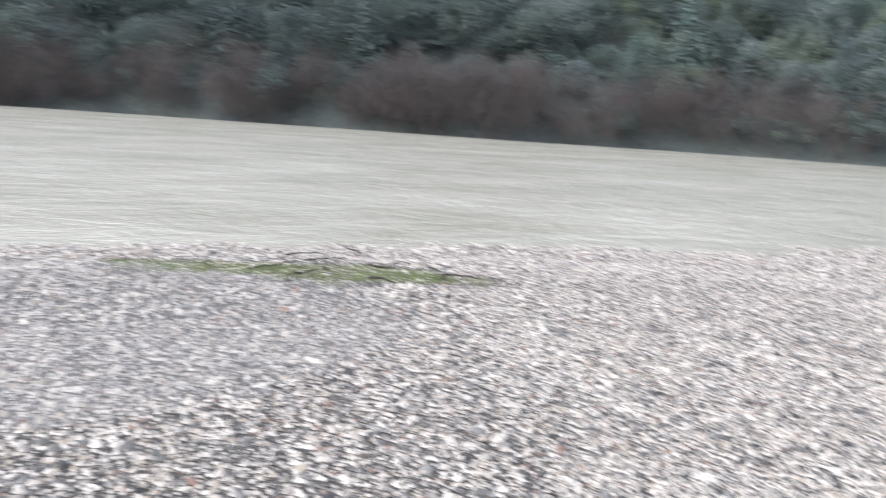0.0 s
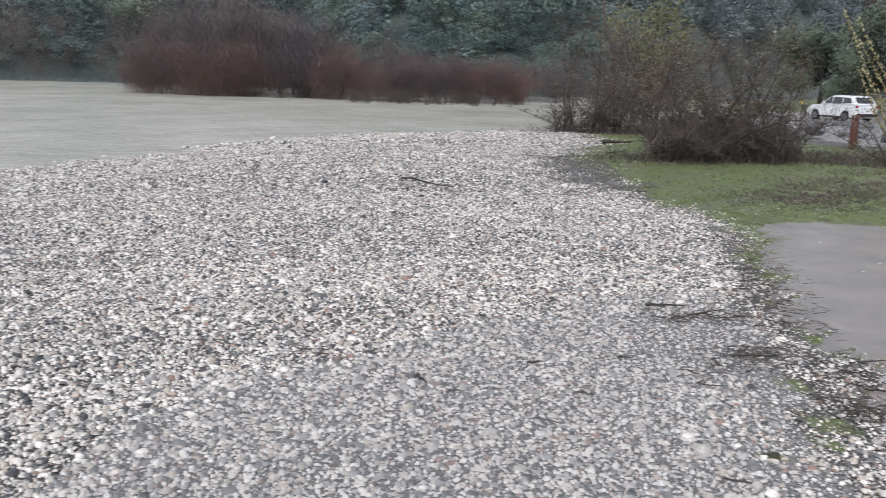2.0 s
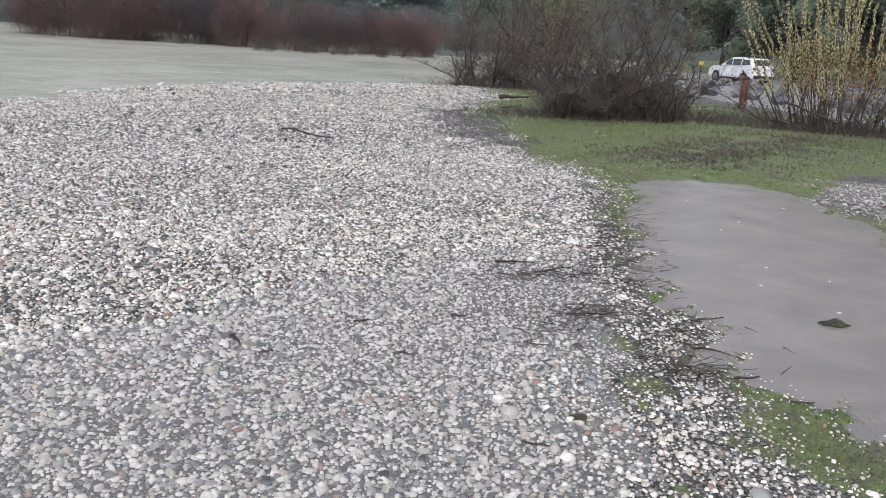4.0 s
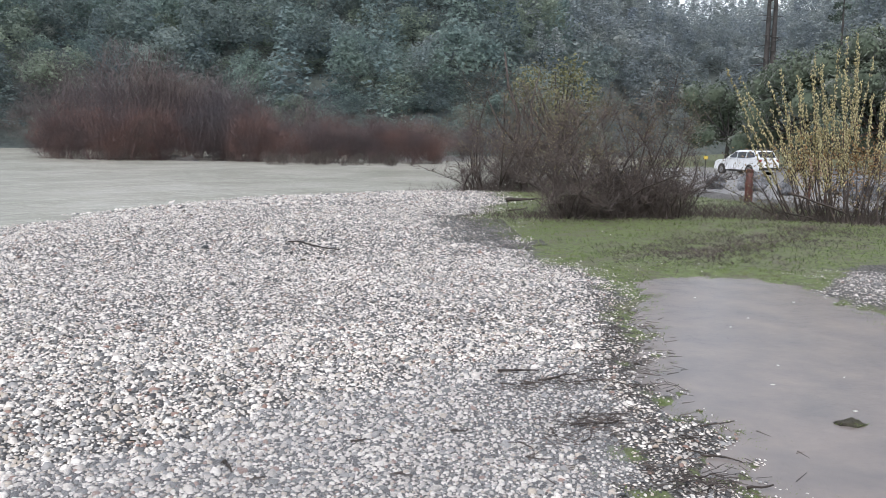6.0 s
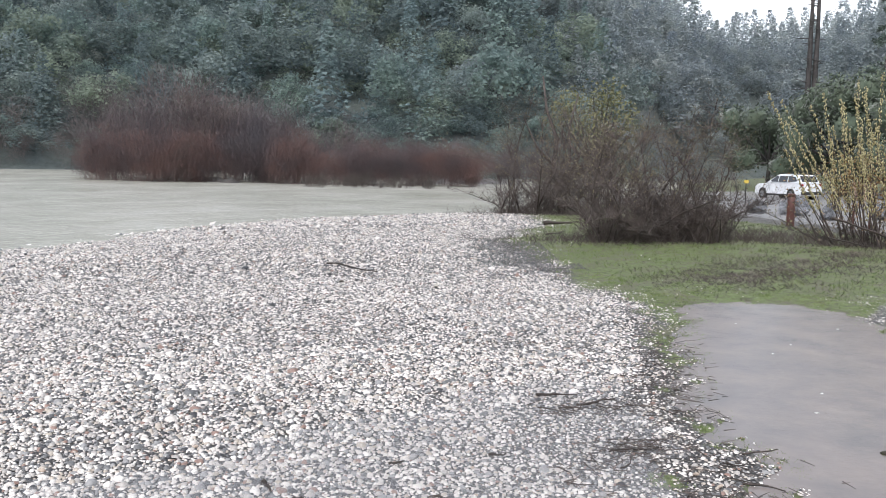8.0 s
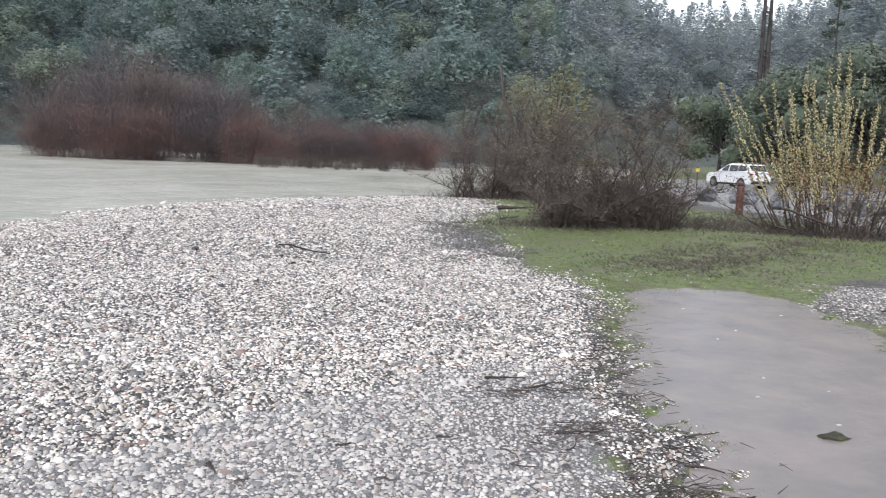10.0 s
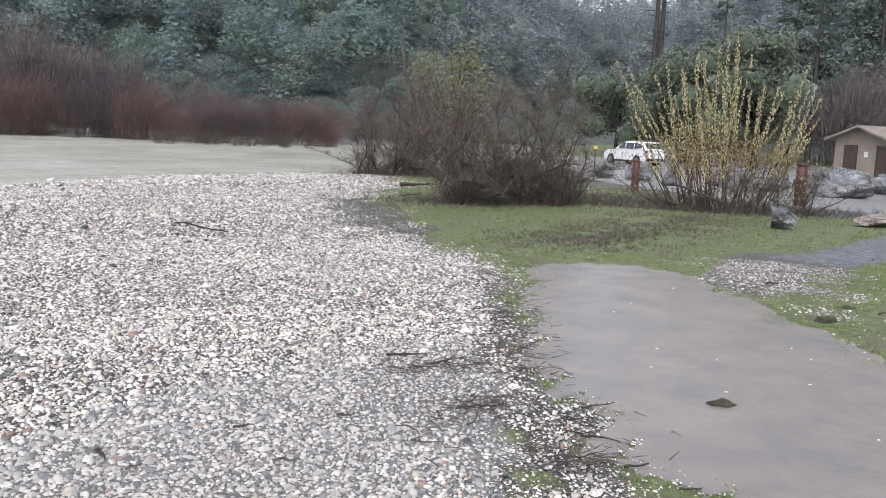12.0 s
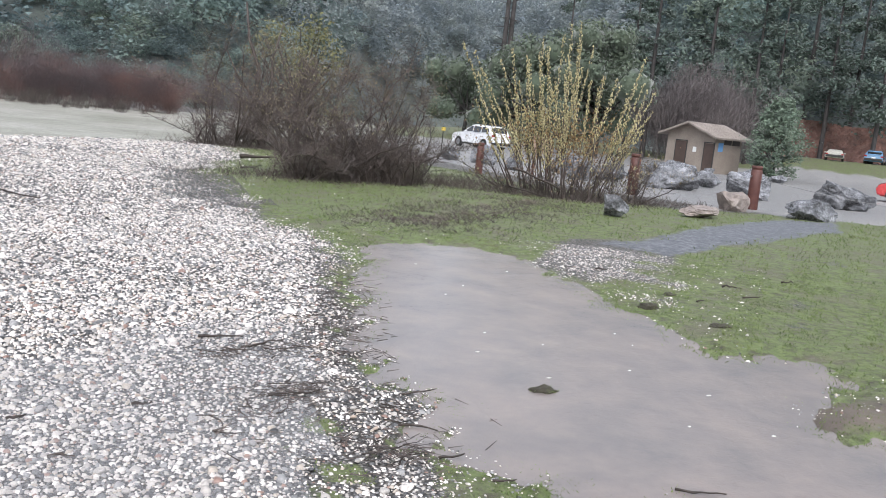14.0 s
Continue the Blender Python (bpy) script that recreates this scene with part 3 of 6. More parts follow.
def wash_line(x, y):
    """The band of washed-up litter along the puddle's gravel side."""
    along = np.interp(y, [3.8, 4.2, 5.1, 6.0, 7.0, 8.5, 10.0, 11], [1.45, 1.4, 1.25, 1.4, 1.75, 2.05, 2.3, 2.3])
    wide = np.interp(y, [3.8, 5.0, 6.5, 9.0], [0.22, 0.36, 0.30, 0.20])
    return np.exp(-((x - along) / wide) ** 2) * smooth(y, 3.7, 4.3) * (1 - smooth(y, 9.5, 11)) * np.clip(0.6 + wavy(x, y, 5.0, 3.0), 0, 1)


def zones(x, y):
    rd = poly_distance(x, y, RIVER)
    n = 0.35 * wavy(x, y, 1.6) + 0.2 * wavy(x, y, 4.7, 2.0)
    td = poly_distance(x, y, TURF)
    turf = smooth(td + n * np.clip(0.55 + np.hypot(x, y) * 0.02, 0.2, 1.0), -0.25 - 0.03 * np.hypot(x, y), 0.55 + 0.03 * np.hypot(x, y))
    for cx, cy, size, amount in MOSS:
        turf = np.maximum(turf, amount * np.exp(-((x - cx) / size) ** 2 - ((y - cy) / size) ** 2) * (0.9 + n))
    # thin moss creeping over the gravel towards the turf
    turf = np.maximum(turf, 0.62 * smooth(wavy(x, y, 4.2, 5.0) + 0.5 * wavy(x, y, 11.0, 2.0), 0.1, 0.6) * smooth(x, 0.55, 1.2) * (1 - smooth(y, 4.4, 5.2)) * smooth(y, 1.0, 2.0) * (x < 3))
    turf = np.maximum(turf, 0.7 * smooth(poly_distance(x, y, TURF_LEFT) + n * 0.6, -0.3, 0.5))
    turf = turf * (1 - smooth(poly_distance(x, y, SHINGLE) + n * 1.2, -0.5, 0.5) * 0.8)
    r = np.hypot(x, y)
    scree = smooth(wavy(x, y, 0.9, 4.0) + 0.5 * wavy(x, y, 3.3, 1.0), 0.35, 0.8) * smooth(td, 2.0, 4.0) * (1 - smooth(r, 14, 20))
    pd = poly_distance(x, y, PUDDLE)
    turf = turf * (1 - 0.5 * scree) + 0.5 * smooth(pd, -0.95, -0.1) * smooth(-y, -4.9, -4.2) * smooth(x, 1.3, 1.9)
    lot = smooth(poly_distance(x, y, LOT) + n, -0.8, 0.8)
    track = smooth(poly_distance(x, y, TRACK) + n * 0.5, -0.4, 0.4)
    mud = smooth(pd + 0.5 * n, 0.0, 0.35)
    mud = np.maximum(mud, 1.1 * np.exp(-((x - 4.85) / 0.65) ** 2 - ((y - 4.65) / 0.38) ** 2) * (0.8 + n))
    f = np.interp(np.degrees(np.arctan2(x, y)), FOOT_AZ, FOOT_R)
    mud = np.maximum(mud, 0.9 * smooth(rd, 0.3, 2.0) * (r < f - 12) * (1 - smooth(far_bar(x, y), 0.3, 0.7)))
    far = smooth(r, 60, 80) * (rd < -1)
    mud = np.maximum(mud, 0.42 * far)
    turf = np.maximum(turf, far)
    along = np.interp(x, [2.5, 4.0, 5.5, 8.2, 10], [12.4, 13.0, 14.4, 17.2, 18.6])
    litter = np.exp(-((y - along) / 1.0) ** 2) * smooth(x, 2.8, 4.2) * (1 - smooth(x, 9, 11)) * (0.75 + n)
    feet = np.exp(-((x - 5.0) / 2.0) ** 2 - ((y - 19.7) / 0.8) ** 2) + np.exp(-((x - 10.4) / 1.8) ** 2 - ((y - 19.2) / 0.7) ** 2) + np.exp(-((x - 3.5) / 1.8) ** 2 - ((y - 30.2) / 1.2) ** 2)
    strip = wash_line(x, y)
    mud = np.maximum(mud, 0.46 * strip * (0.8 + n))
    mud = np.maximum(mud, np.clip(0.62 * (litter + feet), 0, 0.66))
    mud = np.maximum(mud, 0.40 * smooth(r, 12, 16) * smooth(td, 0.3, 1.5) * (1 - lot) * (1 - track) * (0.85 + n) * (x > 0))
    return np.clip(turf, 0, 1), np.clip(lot, 0, 1), np.clip(mud, 0, 1), r - f, np.clip(track, 0, 1)


def build_ground():
    az = np.radians(np.concatenate([np.arange(-92, 60, 0.45), np.arange(60, 268, 3.0)]))
    rad = [0.0, 0.35, 0.7]
    while rad[-1] < 640:
        rad.append(rad[-1] * (1.015 if 2.2 < rad[-1] < 12.5 else 1.032) + 0.004)
    rad = np.array(rad + [2500.0])
    a, r = np.meshgrid(az, rad)
    x, y = r * np.sin(a), r * np.cos(a)
    z = lie(x, y)
    z[-1] = z[-2]
    na, nr = len(az), len(rad)
    i = np.arange(nr - 1)[:, None] * na
    j = np.arange(na)[None]
    k = (j + 1) % na
    faces = np.stack([i + j, i + k, i + na + k, i + na + j], -1).reshape(-1, 4)[:, ::-1]
    t, l, m, h, tr = zones(x, y)
    hill = (h > -9)
    fm = hill.ravel()[faces].all(1).astype(int)
    me = mesh_np("ground", np.stack([x, y, z], -1).reshape(-1, 3), faces, None, True, [M_GROUND, M_HILL], fm)
    att = me.color_attributes.new("zone", "FLOAT_COLOR", "POINT")
    att.data.foreach_set("color", np.stack([t, l, m, tr], -1).astype(np.float32).ravel())
    return tagged(new("ground", me), "pale river gravel bar with turf, puddled flat and wooded valley sides", "ground", "", "structure")


ground = build_ground()


def water_sheet(name, poly, z, mat, label, step, margin, swell=0.0):
    lo, hi = poly.min(0) - margin, poly.max(0) + margin
    xs, ys = np.arange(lo[0], hi[0] + step, step), np.arange(lo[1], hi[1] + step, step)
    x, y = np.meshgrid(xs, ys)
    keep = poly_distance(x, y, poly) > -margin
    n = len(xs)
    i = np.arange(len(ys) - 1)[:, None] * n + np.arange(n - 1)[None]
    faces = np.stack([i, i + 1, i + n + 1, i + n], -1).reshape(-1, 4)
    faces = faces[keep.ravel()[faces].any(1)]
    used = np.unique(faces)
    index = np.full(x.size, -1)
    index[used] = np.arange(len(used))
    zz = z - (0.07 * smooth(poly_distance(x, y, PUDDLE), -0.6, -0.12) if z > -0.01 else 0.0)
    zz = zz + swell * (wavy(x, y, 0.8, 5.0) + 0.6 * wavy(x * 0.6, y, 2.3, 3.0))
    me = mesh_np(name, np.stack([x, y, zz], -1).reshape(-1, 3)[used], index[faces], mat, True)
    tagged(new(name, me), label, "water", "", "structure")


NEAR_RIVER = np.concatenate([BANK[1:20], np.array([(20, 135), (-60, 160), (-100, 130), (-160, 60), (-160, -30)], float)])
water_sheet("river_water", NEAR_RIVER, WATER_Z, M_RIVER, "wide silty river in flood, rippled and grey-beige", 0.8, 1.2, 0.018)
water_sheet("puddle_water", PUDDLE, PUDDLE_Z, M_PUDDLE, "muddy mauve-grey puddle standing on the turf", 0.15, 0.25)
water_sheet("shallow_water", FILM, FILM_Z, M_FILM, "thin clear water seeping over the gravel", 0.2, 0.4)
water_sheet("shallow_water", FILM_FAR, FILM_Z, M_POOL, "thin clear water lying between the gravel and the turf", 0.3, 0.4)
water_sheet("shallow_water", FILM_LEFT, FILM_Z, M_FILM, "thin clear water lying on the gravel beside the turf", 0.2, 0.4)


# ---- gravel ----
def rock_template(rng, subdivisions):
    bm = bmesh.new()
    bmesh.ops.create_icosphere(bm, subdivisions=subdivisions, radius=1.0)
    v = np.array([q.co[:] for q in bm.verts])
    f = np.array([[q.index for q in t.verts] for t in bm.faces])
    bm.free()
    v += 0.16 * np.sin(v @ rng.normal(size=(3, 3)) * 2.2 + rng.uniform(0, 6, 3))
    return v, f


def scatter(rng, n, x, y, z, size, templates):
    """Rounded, flattened stones of the given sizes lying at random turns."""
    out = []
    which = rng.integers(0, len(templates), n)
    for w, (tv, tf) in enumerate(templates):
        k = np.where(which == w)[0]
        m = len(k)
        if not m:
            continue
        s = size[k][:, None] * np.stack([rng.uniform(0.85, 1.45, m), rng.uniform(0.7, 1.05, m), rng.uniform(0.45, 0.8, m)], 1)
        a, tilt = rng.uniform(0, 6.283, m), rng.normal(0, 0.28, m)
        p = tv[None] * s[:, None]
        ct, st = np.cos(tilt)[:, None], np.sin(tilt)[:, None]
        p = np.stack([p[..., 0] * ct - p[..., 2] * st, p[..., 1], p[..., 0] * st + p[..., 2] * ct], -1)
        ca, sa = np.cos(a)[:, None], np.sin(a)[:, None]
        p = np.stack([p[..., 0] * ca - p[..., 1] * sa, p[..., 0] * sa + p[..., 1] * ca, p[..., 2]], -1)
        p += np.stack([x[k], y[k], z[k] + s[:, 2] * 0.35], -1)[:, None]
        out.append((p.reshape(-1, 3), (tf[None] + (np.arange(m) * len(tv))[:, None, None]).reshape(-1, 3)))
    return stack(out)


def dome_template(rng, sides, rings):
    """The upper side of a half-sunk pebble: a ragged rim, a shoulder and a flattish top."""
    a = (np.arange(sides) + rng.uniform(-0.25, 0.25, sides)) * 2 * math.pi / sides
    q = rng.uniform(0.84, 1.14, sides)
    rim = np.stack([np.cos(a) * q, np.sin(a) * q, np.full(sides, -0.35)], -1)
    top = np.array([[rng.normal(0, 0.12), rng.normal(0, 0.12), rng.uniform(0.85, 1.0)]])
    k, k1 = np.arange(sides), (np.arange(sides) + 1) % sides
    if rings == 1:
        return np.concatenate([rim, top]), np.stack([k, k1, np.full(sides, sides)], -1)
    mid = np.stack([np.cos(a + 0.2) * q * 0.80, np.sin(a + 0.2) * q * 0.80, rng.uniform(0.45, 0.72, sides)], -1)
    f = np.concatenate([np.stack([k, k1, sides + k1], -1), np.stack([k, sides + k1, sides + k], -1), np.stack([sides + k, sides + k1, np.full(sides, 2 * sides)], -1)])
    return np.concatenate([rim, mid, top]), f


def build_gravel():
    rng = np.random.default_rng(5)
    fine = [dome_template(rng, 6, 2) for _ in range(9)]
    mid = [dome_template(rng, 5, 2) for _ in range(8)]
    plain = [dome_template(rng, 5, 1) for _ in range(8)]
    far = [dome_template(rng, 4, 1) for _ in range(6)]
    bands = [(2.3, 5.0, -56, 54, 2000, 0.0115, fine), (5.0, 8.0, -56, 54, 1550, 0.0122, mid), (8.0, 13.0, -56, 40, 980, 0.0142, plain), (13.0, 23.0, -56, 18, 420, 0.0190, far), (23.0, 38.0, -36, 8, 170, 0.028, far),
             (2.3, 8.0, -118, -56, 900, 0.0155, plain), (8.0, 24.0, -84, -56, 420, 0.021, far)]
    out = []
    for r0, r1, a0, a1, per, size, tpl in bands:
        step = 1 / math.sqrt(per)
        gx, gy = np.meshgrid(np.arange(-r1, r1, step), np.arange(-4.0 if r0 < 3 else -1.0, r1, step))
        gx, gy = gx.ravel() + rng.normal(0, 0.42 * step, gx.size), gy.ravel() + rng.normal(0, 0.42 * step, gy.size)
        r, a = np.hypot(gx, gy), np.degrees(np.arctan2(gx, gy))
        k = (r > r0) & (r < r1) & (a > a0) & (a < a1)
        x, y, r, a = gx[k], gy[k], r[k], a[k]
        n = len(x)
        t, l, m, h, tr = zones(x, y)
        rd = poly_distance(x, y, RIVER)
        pd = poly_distance(x, y, PUDDLE)
        sh = smooth(poly_distance(x, y, SHINGLE), -0.4, 0.3)
        chance = np.clip(1.15 - 1.1 * t, 0.014 + 0.26 * smooth(wavy(x, y, 1.9, 6.0), 0.35, 0.8), 1) * (1 - np.maximum(l, tr) * (1 - sh)) * np.where(pd > 0.12, 0.03, 1) * (rd < -0.1)
        chance = np.maximum(chance, 0.35 * sh * (pd < 0))
        chance = np.maximum(chance, 0.42 * smooth(pd, -0.55, -0.15) * (1 - smooth(pd, 0.0, 0.2)) * smooth(-x, -2.9, -2.3))
        chance = np.where((r > 9) & (t > 0.8), chance * 0.35, chance)
        chance = np.where((r > 13) & (a > 8), chance * 0.02, chance)
        chance = chance * (1 - 0.42 * wash_line(x, y))
        k = rng.uniform(0, 1, n) < chance
        x, y, r, t = x[k], y[k], r[k], t[k]
        s = size * np.exp(rng.normal(0, 0.34, len(x))) * (1 - 0.30 * smooth(t, 0.05, 0.5)) * (1 - 0.18 * smooth(x, -0.2, 0.9) * (r < 7)) * (1 - 0.10 * smooth(poly_distance(x, y, FILM), -0.1, 0.2))
        s = np.where(rng.uniform(0, 1, len(x)) < 0.02, s * 1.7, s)
        s = np.where(poly_distance(x, y, SHINGLE) > -0.5, s * 0.75, s)
        out.append(scatter(rng, len(x), x, y, lie(x, y), s, tpl))
    v, f = stack(out)
    tagged(new("gravel", mesh_np("gravel", v, f, M_STONE, True)), "rounded wet river pebbles, white, grey and a few rust-brown", "gravel", "", "stuff")


build_gravel()


# ---- grass ----
def build_grass():
    rng = np.random.default_rng(8)
    out = []
    for r0, r1, per, tall in ((2.4, 7.0, 7500, 0.014), (7.0, 13.0, 2400, 0.019), (13.0, 30.0, 420, 0.036)):
        a0, a1 = radians(-86), radians(58)
        n = int(per * (a1 - a0) * (r1 * r1 - r0 * r0) / 2)
        r, a = np.sqrt(rng.uniform(r0 * r0, r1 * r1, n)), rng.uniform(a0, a1, n)
        x, y = r * np.sin(a), r * np.cos(a)
        t, l, m, h, tr = zones(x, y)
        pd = poly_distance(x, y, PUDDLE)
        tuft = smooth(wavy(x, y, 3.1, 7.0) + 0.7 * wavy(x, y, 8.0, 2.0), -0.5, 0.6)
        k = rng.uniform(0, 1, n) < smooth(t, 0.22, 0.8) * (1 - l) * (1 - tr) * (1 - 1.2 * np.clip(m, 0, 0.7)) * (0.10 + 0.75 * tuft) * (1 - smooth(pd + 0.22 * wavy(x, y, 5.0, 9.0), 0.0, 0.22))
        x, y = x[k], y[k]
        n = len(x)
        z = np.maximum(lie(x, y), np.where(poly_distance(x, y, PUDDLE) > -0.2, PUDDLE_Z - 0.008, -9)) - 0.004
        ht = tall * rng.uniform(0.5, 1.5, n)
        lean = rng.normal(0, 0.5, (n, 2)) * ht[:, None]
        w = ht * 0.14 + 0.001
        ang = rng.uniform(0, 6.283, n)
        dx, dy = np.cos(ang) * w, np.sin(ang) * w
        p = np.stack([x, y, z], -1)
        a1_ = p + np.stack([dx, dy, 0 * dx], -1)
        a2_ = p - np.stack([dx, dy, 0 * dx], -1)
        mid = p + np.stack([lean[:, 0] * 0.35 + dx * 0.6, lean[:, 1] * 0.35 + dy * 0.6, ht * 0.6], -1)
        tip = p + np.stack([lean[:, 0], lean[:, 1], ht], -1)
        v = np.stack([a1_, a2_, mid, tip], 1).reshape(-1, 3)
        out.append((v, (np.array([[0, 1, 2], [1, 3, 2]])[None] + (np.arange(n) * 4)[:, None, None]).reshape(-1, 3)))
    v, f = stack(out)
    tagged(new("grass", mesh_np("grass", v, f, M_GRASS)), "short bright green turf with mossy tufts", "grass", "", "stuff")


build_grass()


# ---- woods ----
def lump(rng, centre, radius, squash=0.85):
    """A ragged ball of foliage, one bough of a far crown."""
    bm = bmesh.new()
    bmesh.ops.create_icosphere(bm, subdivisions=1, radius=1.0)
    v = np.array([q.co[:] for q in bm.verts])
    f = np.array([[q.index for q in t.verts] for t in bm.faces])
    bm.free()
    k = 1 + 0.20 * np.sin(v @ rng.normal(size=3) * 3.1 + rng.uniform(0, 6)) + rng.normal(0, 0.13, len(v))
    return centre + v * k[:, None] * radius * [1, 1, squash], f


def conifer_template(rng, n=950):
    """A ragged spire in drooping tiers, fringed with needle sprays."""
    wide = rng.uniform(0.13, 0.19)
    t = rng.uniform(0.05, 0.97, n)
    a = rng.uniform(0, 6.283, n)
    q = (wide * (1 - t) ** 0.85 + 0.012) * np.sqrt(rng.uniform(0.1, 1.3, n)) * (1 + 0.25 * np.sin(a * 3 + t * 37))
    c = np.stack([q * np.cos(a), q * np.sin(a), t - q * 0.3], -1)
    o = np.stack([np.cos(a), np.sin(a), np.full(n, 0.7)], -1) / 1.2
    return leaf_tris(rng, c, 0.0150 * (1.25 - 0.5 * t), o, 0.6)


def oak_template(rng, n=1650, lobes=30):
    """A broad crown of many boughs, uneven in outline, fringed with leaf sprays."""
    a = rng.uniform(0, 6.283, lobes)
    up = rng.uniform(-0.35, 1.0, lobes)
    q = np.sqrt(1 - np.clip(up, 0, 1) ** 2) * rng.uniform(0.65, 1.1, lobes)
    lc = np.stack([0.29 * q * np.cos(a), 0.29 * q * np.sin(a), 0.48 + 0.33 * up], -1)
    lr = rng.uniform(0.065, 0.125, lobes)
    w = rng.choice(lobes, n, p=lr ** 2 / (lr ** 2).sum())
    d = rng.normal(size=(n, 3))
    d[:, 2] += 0.25
    d /= np.linalg.norm(d, axis=1)[:, None]
    c = lc[w] + d * (lr[w] * rng.uniform(0.55, 1.30, n))[:, None]
    return leaf_tris(rng, c, np.full(n, 0.0195), d, 0.6)


def forest(name, label, templates, mats, rng, az0, az1, depth, count, tall, spread, start=1.0, far=()):
    allm = list(mats) + list(far)
    az = az0 + (az1 - az0) * (np.arange(count) + rng.uniform(0, 1, count)) / count
    up = depth * ((np.arange(count) * 0.618 + rng.uniform(0, 0.12, count)) % 1.0) ** 0.8
    r = np.interp(az, FOOT_AZ, FOOT_R) + up + start
    x, y = r * np.sin(np.radians(az)), r * np.cos(np.radians(az))
    z = lie(x, y)
    out, tint = [], []
    for i in range(count):
        v, f = templates[rng.integers(0, len(templates))]
        s = tall * rng.uniform(0.55, 1.3)
        w = spread * rng.uniform(0.8, 1.2)
        a = rng.uniform(0, 6.283)
        m = np.array([[math.cos(a), -math.sin(a), 0], [math.sin(a), math.cos(a), 0], [0, 0, 1]])
        out.append(((v * [s * w, s * w, s]) @ m.T + [x[i], y[i], z[i] - 0.3], f))
        # painted mist: pale tints chosen by bearing and height up the slope
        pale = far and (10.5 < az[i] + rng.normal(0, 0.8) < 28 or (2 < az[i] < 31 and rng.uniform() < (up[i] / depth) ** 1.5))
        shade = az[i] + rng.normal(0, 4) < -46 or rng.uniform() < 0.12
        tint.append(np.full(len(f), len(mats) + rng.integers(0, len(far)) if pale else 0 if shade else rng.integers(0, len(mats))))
    v, f = stack(out)
    tagged(new(name, mesh_np(name, v, f, None, True, allm, np.concatenate(tint))), label, "trees", "", "stuff")


def build_woods():
    rng = np.random.default_rng(21)
    con = [conifer_template(rng) for _ in range(8)]
    oak = [oak_template(rng) for _ in range(8)]
    low = [oak_template(rng, 700, 16) for _ in range(6)]
    forest("oak_woods", "dark evergreen oaks covering the valley side", oak, M_OAKS, rng, -84, 56, 66, 430, 10.5, 1.3, far=M_MISTPINES)
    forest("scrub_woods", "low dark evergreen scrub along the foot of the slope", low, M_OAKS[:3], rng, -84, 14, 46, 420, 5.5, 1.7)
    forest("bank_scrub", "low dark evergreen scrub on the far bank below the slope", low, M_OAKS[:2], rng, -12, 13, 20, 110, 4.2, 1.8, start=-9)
    forest("conifer_woods", "conifers on the valley side, grey-green with mist lifted into their colour", con, M_CONIFERS, rng, -84, 56, 95, 330, 15.0, 1.45, 5.0, far=M_MISTPINES)
    forest("ridge_woods", "pines along the far ridge, paled by mist painted into their colour", con, M_MISTPINES, rng, 8, 31, 200, 170, 17.0, 1.5)


build_woods()


def twig_shrub(rng, stems, spread, tall, twigs, radius, lean=0.35, up=0.8, low=0, droop=0.0, ell=(1, 1), bend=0.15):
    """Bare stems rising from one foot, forking into many twigs: stem lines with their radii, twig arrays, and the tips."""
    lines, t0, t1, tr0, tr1, tips = [], [], [], [], [], []
    for _ in range(stems):
        a = rng.uniform(0, 6.283)
        off = spread * 0.30 * math.sqrt(rng.uniform(0, 1))
        p = np.array([math.cos(a) * off * ell[0], math.sin(a) * off * ell[1], -0.05])
        out = rng.uniform(0.05, 1.0) * lean
        d = np.array([math.cos(a) * out, math.sin(a) * out, up]) + rng.normal(0, 0.12, 3)
        d /= np.linalg.norm(d)
        length = tall * rng.uniform(0.55, 1.05)
        n = 6
        r = radius * rng.uniform(0.5, 1.2)
        pts = [p]
        for i in range(n):
            d = d + rng.normal(0, bend, 3) + [0, 0, 0.03 - droop * i / n]
            d /= np.linalg.norm(d)
            p = p + d * length / n
            pts.append(p)
        lines.append((np.array(pts), r * np.linspace(1, 0.12, n + 1)))
        tips.append(p)
        for _ in range(twigs):
            i = rng.integers(low, n)
            u = rng.uniform()
            p = pts[i] * (1 - u) + pts[i + 1] * u
            b = rng.uniform(0, 6.283)
            d = np.array([math.cos(b) * 0.8, math.sin(b) * 0.8, rng.uniform(-0.1, 1.3)])
            d /= np.linalg.norm(d)
            L = tall * rng.uniform(0.10, 0.34) * (1.15 - 0.6 * i / n)
            rr = radius * rng.uniform(0.14, 0.36)
            for k in range(3):
                q = p + d * L / 3
                t0.append(p), t1.append(q), tr0.append(rr * (1 - k / 3.3)), tr1.append(rr * (1 - (k + 1) / 3.3))
                if k < 2 and rng.uniform() < 0.75:
                    e = d + rng.normal(0, 0.5, 3)
                    e /= np.linalg.norm(e)
                    w = q + e * L * 0.4
                    t0.append(q), t1.append(w), tr0.append(rr * 0.45), tr1.append(rr * 0.15)
                    tips.append(w)
                p = q
                d = d + rng.normal(0, 0.18, 3) + [0, 0, 0.08]
                d /= np.linalg.norm(d)
            tips.append(p)
    return lines, segments(t0, t1, tr0, tr1, 3), np.array(tips)


